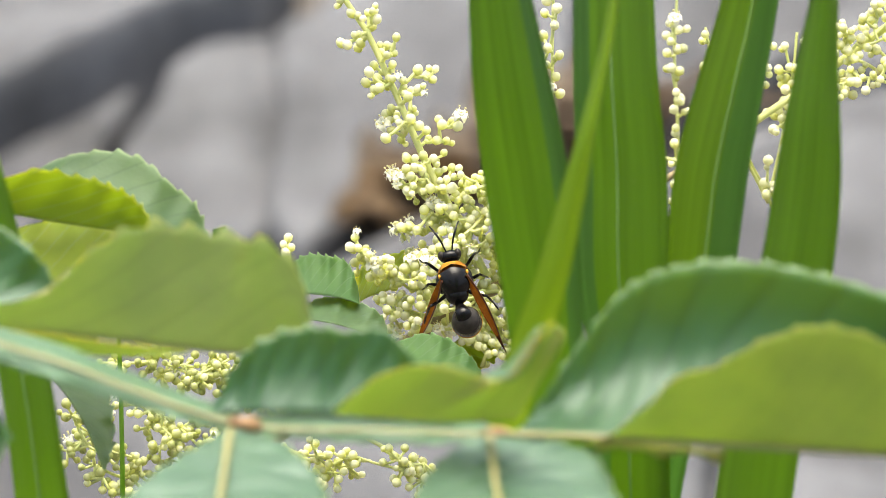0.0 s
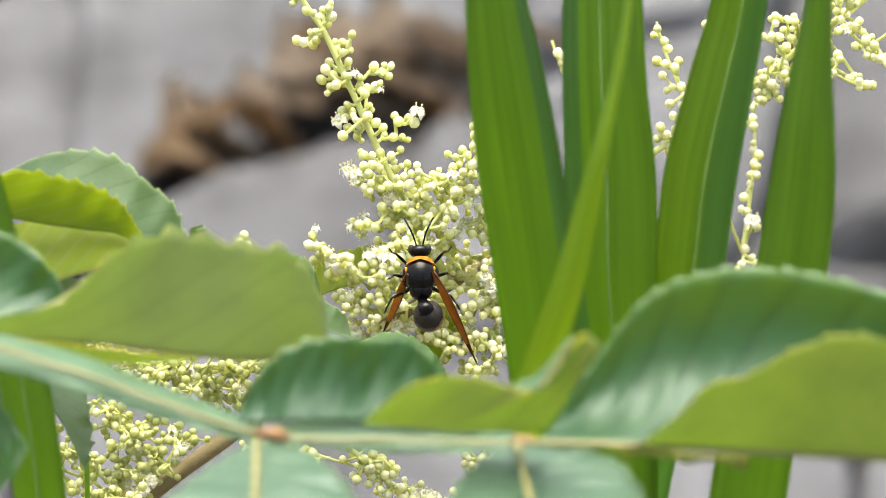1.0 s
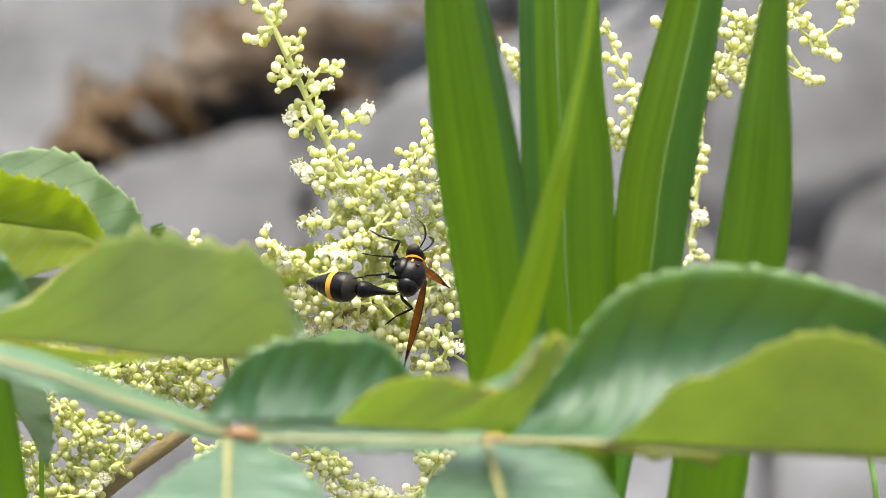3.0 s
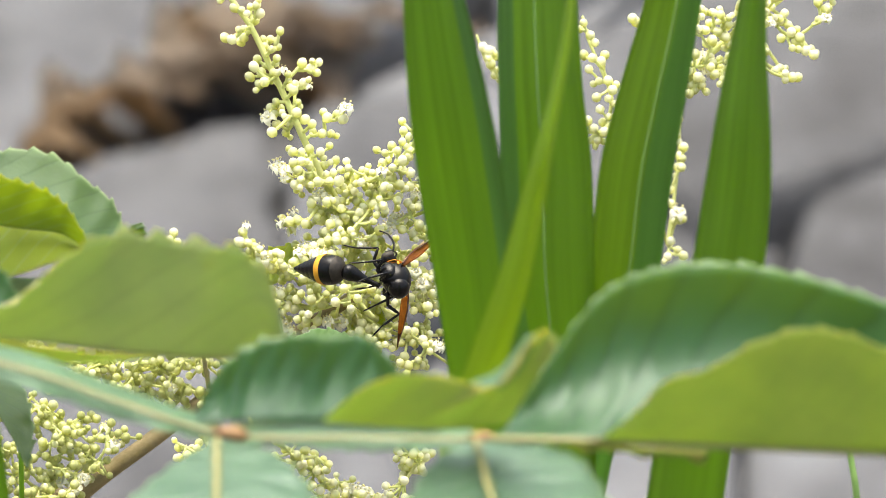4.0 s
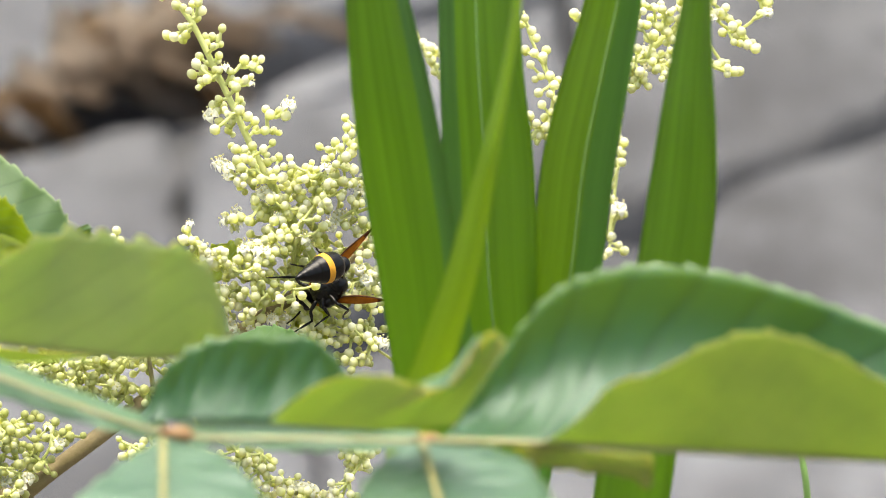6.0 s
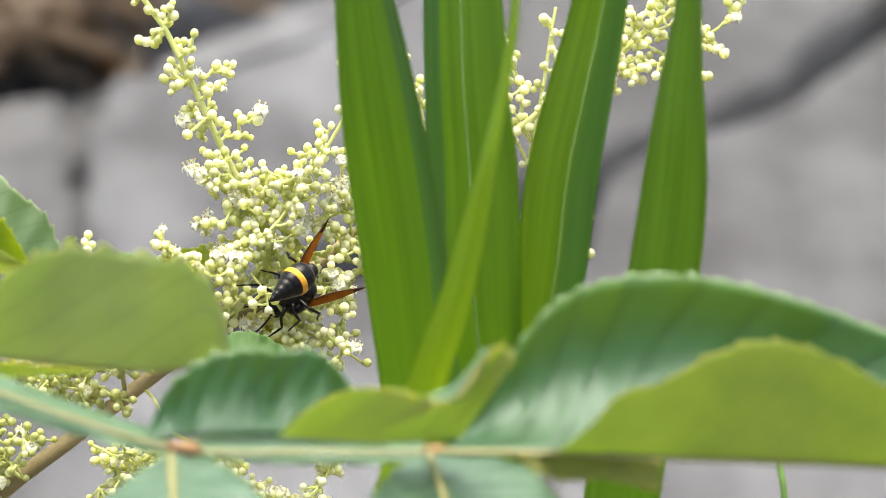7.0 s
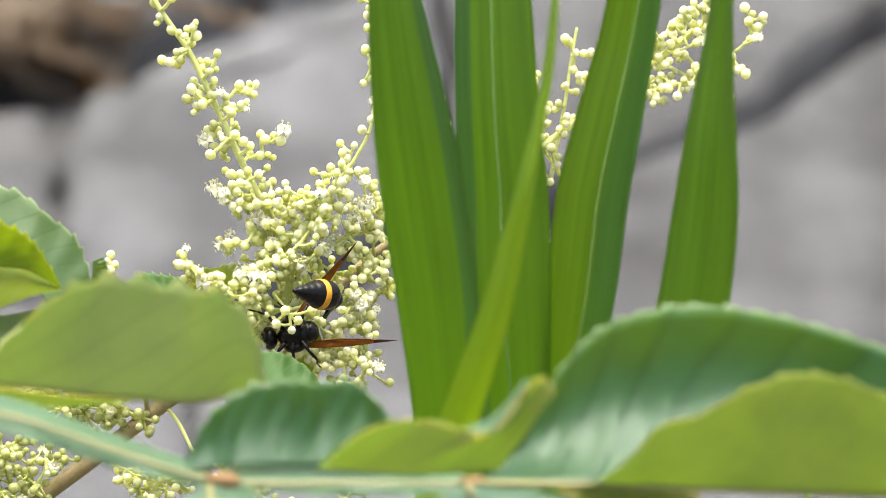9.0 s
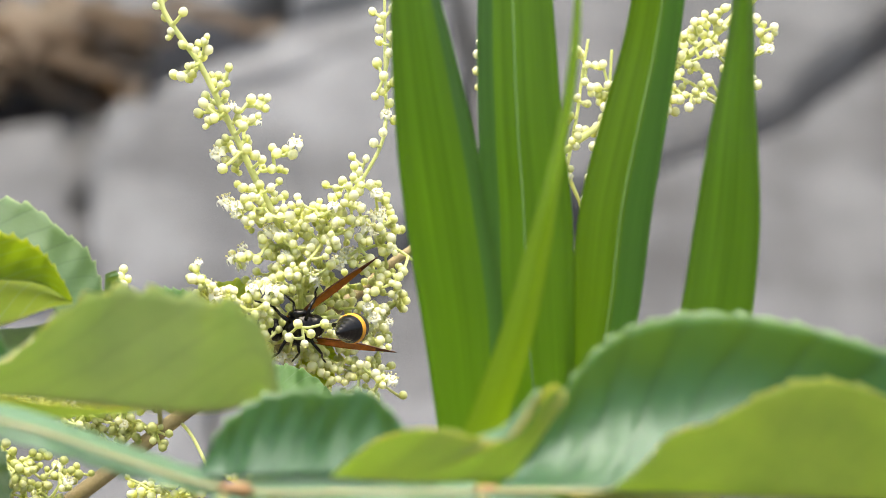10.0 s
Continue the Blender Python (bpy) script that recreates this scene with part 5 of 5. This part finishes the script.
def motions():
    walk(front_leaf, swayed(ORIGIN[front_leaf.name], [(0.0, 0.80, -1.55), (0.5, 0.10, -1.25), (1.0, 0.40, -0.35), (1.5, 0.20, -0.60), (2.0, 0.00, -0.60), (2.5, -0.15, -0.24), (4.0, 0.90, -0.05), (4.5, 0.00, 0.00), (5.0, 0.40, 0.35), (5.5, -1.30, -2.25, 0.9), (5.7, -1.30, -1.30, 0.9), (7.0, -1.30, 0.00), (7.5, -0.50, -0.35), (8.0, -1.45, -1.80), (8.5, -0.30, 0.45), (9.0, -1.80, -1.10), (9.5, -1.60, -1.00), (10.0, -1.35, -0.40)]))
    walk(leaf_flap, [(t, Matrix.Translation(flap_hinge) @ Matrix.Rotation(radians(a), 4, "X")) for t, a in ((0.0, 76), (5.0, 76), (5.6, 68), (6.3, 10), (6.9, -30), (8.5, -30), (10.0, -20))])
    walk(side_leaf, swayed(ORIGIN[side_leaf.name], [(0.0, -0.45, -1.10), (0.5, -0.28, -0.53), (1.0, -0.30, -0.20), (1.5, 0.06, -0.16), (2.0, -0.05, -0.30), (2.5, 0.20, -0.10), (4.0, 0.20, 0.00), (4.5, 0.00, 0.00), (5.0, 0.40, -0.10), (5.5, -0.30, -0.85), (5.7, -0.20, -0.60), (7.0, 0.60, -1.00), (7.5, 1.30, -1.50), (8.0, 1.10, -1.30), (8.5, 1.00, -1.00), (9.0, 0.70, -1.20), (9.5, 0.80, -1.00), (10.0, 0.80, -0.90)]))
    for p in (swords, sword_side):
        walk(p, swayed(ORIGIN[p.name], [(0.0, -0.25, 0.00), (0.5, 0.10, 0.00), (1.0, 0.30, 0.00), (1.5, 0.30, 0.00), (2.0, 0.20, 0.00), (2.5, 0.10, 0.00), (4.0, 0.03, 0.00), (4.5, 0.00, 0.00), (5.0, 0.00, 0.00), (5.5, -0.85, 0.00), (7.0, -1.50, 0.00), (7.5, 0.10, 0.00), (8.0, -1.00, 0.00), (8.5, -1.20, 0.00), (9.0, -1.50, 0.00), (9.5, -0.60, 0.00), (10.0, 0.40, 0.00)]))
    walk(outer_blade, [(t, pose(x * 0.001, 0, 0)) for t, x in ((0.0, 0.40), (0.5, 0.30), (1.0, 0.20), (2.0, 0.10), (4.5, 0.00), (5.5, 0.10), (7.0, 0.80), (7.5, 1.00), (8.5, 0.80), (9.5, 0.60), (10.0, 0.50))])
    wasp_at(0.0, (594, 486), (-.22, .2, 1), (0, -1, .25), (618, 560, 1), (.05, .95, -.2), (529, 595), (682, 598))
    wasp_at(0.5, (592, 483), (-.16, .2, 1), (0, -1, .25), (619, 552, 1), (.05, .95, -.2), (532, 584), (707, 632))
    wasp_at(1.0, (602, 481), (-.05, .2, 1), (0, -1, .25), (618, 554, 1), (.05, .95, -.2), (542, 574), (709, 634))
    wasp_at(1.2, (603, 483), (0, .2, 1), (0, -1, .25), (614, 547, 1), (0, .95, -.2), (534, 583), (703, 636))
    wasp_at(1.4, (602, 469), (.2, .2, .95), (.2, -1, .2), (602, 524, 1), (-.15, .95, -.2), (476, 587), (662, 640))
    wasp_at(1.6, (653, 474), (.42, .3, .84), (.55, -.8, .05), (571, 504, 4), (-.35, .9, -.1), (520, 548), (660, 648))
    wasp_at(1.8, (660, 474), (.45, .3, .82), (.65, -.75, 0), (553, 501, 3), (-.4, .9, -.05), (551, 544), (657, 648))
    wasp_at(2.0, (661, 470), (.46, .3, .82), (.7, -.7, -.05), (541, 501, 2), (-.45, .88, .05), (588, 544), (661, 648))
    wasp_at(2.2, (661, 474), (.46, .33, .8), (.75, -.65, -.05), (544, 510, 1), (-.55, .82, .05), (595, 544), (664, 650))
    wasp_at(2.5, (670, 474), (.44, .38, .8), (.82, -.55, -.05), (533, 501, 0), (-.7, .68, .15), (659, 555), (659, 637))
    wasp_at(2.7, (670, 480), (.36, .46, .8), (.88, -.45, .1), (532, 501, 0), (-.78, .58, .18), (703, 518), (655, 638))
    wasp_at(3.8, (666, 487), (-.2, .7, .65), (.95, -.1, .25), (540, 487, -1), (-.8, .58, .05), (737, 449), (664, 629))
    wasp_at(4.0, (680, 492), (-.25, .72, .62), (.95, .05, .3), (550, 476, -1), (-.82, .55, .02), (741, 424), (688, 600))
    wasp_at(4.2, (657, 486), (-.35, .75, .55), (.92, .2, .3), (545, 468, -3), (-.95, .2, .12), (748, 464), (678, 624))
    wasp_at(4.4, (663, 470), (-.45, .78, .4), (.86, .38, .25), (568, 500, -4), (-.97, -.2, -.06), (737, 411), (759, 561))
    wasp_at(4.5, (664, 472), (-.5, .77, .3), (.83, .44, .22), (570, 500, -4), (-.97, -.25, -.14), (735, 402), (756, 552))
    wasp_at(4.6, (664, 471), (-.55, .75, .2), (.8, .5, .2), (594, 518, -5), (-.88, -.35, -.40), (731, 391), (751, 535))
    wasp_at(4.8, (665, 473), (-.65, .7, 0), (.7, .62, .2), (637, 516, -6), (-.7, -.55, -.5), (737, 406), (751, 530))
    wasp_at(5.0, (644, 522), (-.75, .55, -.3), (.55, .8, .1), (660, 496, -6), (-.72, -.62, -.35), (734, 416), (756, 549))
    wasp_at(5.3, (658, 524), (-.8, .5, -.35), (.5, .83, .1), (665, 486, -6), (-.75, -.62, -.25), (730, 429), (748, 543))
    wasp_at(5.7, (657, 519), (-.8, .5, -.35), (.5, .83, .1), (654, 482, -6), (-.75, -.62, -.25), (724, 422), (745, 536))
    wasp_at(6.8, (655, 515), (-.75, .45, -.45), (.48, .85, .05), (632, 482, -6), (-.78, -.5, -.32), (730, 390), (759, 526))
    wasp_at(7.0, (650, 519), (-.8, .4, -.42), (.42, .9, .05), (642, 496, -6), (-.65, -.55, -.5), (694, 396), (754, 506))
    wasp_at(7.2, (637, 531), (-.85, .35, -.35), (.38, .92, .05), (630, 486, -6), (-.65, -.55, -.45), (685, 393), (770, 509))
    wasp_at(7.5, (629, 539), (-.92, .25, -.25), (.28, .95, 0), (638, 477, -6), (-.65, -.62, -.3), (724, 365), (791, 538))
    wasp_at(8.0, (627, 548), (-.92, .25, -.25), (.28, .95, 0), (638, 490, -6), (-.6, -.65, -.35), (679, 358), (777, 518))
    wasp_at(8.5, (624, 535), (-.92, .25, -.22), (.28, .95, 0), (636, 482, -6), (-.6, -.65, -.38), (680, 354), (774, 512))
    wasp_at(9.0, (609, 552), (-.95, .2, -.15), (.22, .97, 0), (644, 480, -6), (-.7, -.65, .1), (712, 386), (781, 560))
    wasp_at(9.3, (607, 550), (-.95, .2, -.15), (.22, .97, 0), (647, 482, -6), (-.65, -.75, .05), (687, 399), (779, 557))
    wasp_at(9.5, (607, 548), (-.95, .2, -.12), (.22, .97, 0), (649, 486, -6), (-.5, -.85, .0), (666, 414), (780, 556))
    wasp_at(9.7, (604, 540), (-.95, .2, -.12), (.22, .97, 0), (652, 489, -6), (-.5, -.85, .0), (667, 409), (767, 551))
    wasp_at(9.9, (605, 520), (-.95, .2, -.1), (.22, .97, 0), (679, 516, -5), (-.4, -.9, -.1), (730, 391), (779, 559))
    wasp_at(10.0, (597, 516), (-.95, .2, -.1), (.22, .97, 0), (679, 519, -5), (-.4, -.9, -.1), (727, 389), (755, 557))
    walk(wasp, BODY)
    walk(wasp_waist, WAIST)
    walk(wasp_abdomen, TAIL)
    walk(wasp_wings[0], WING_A)
    walk(wasp_wings[1], WING_B)


motions()
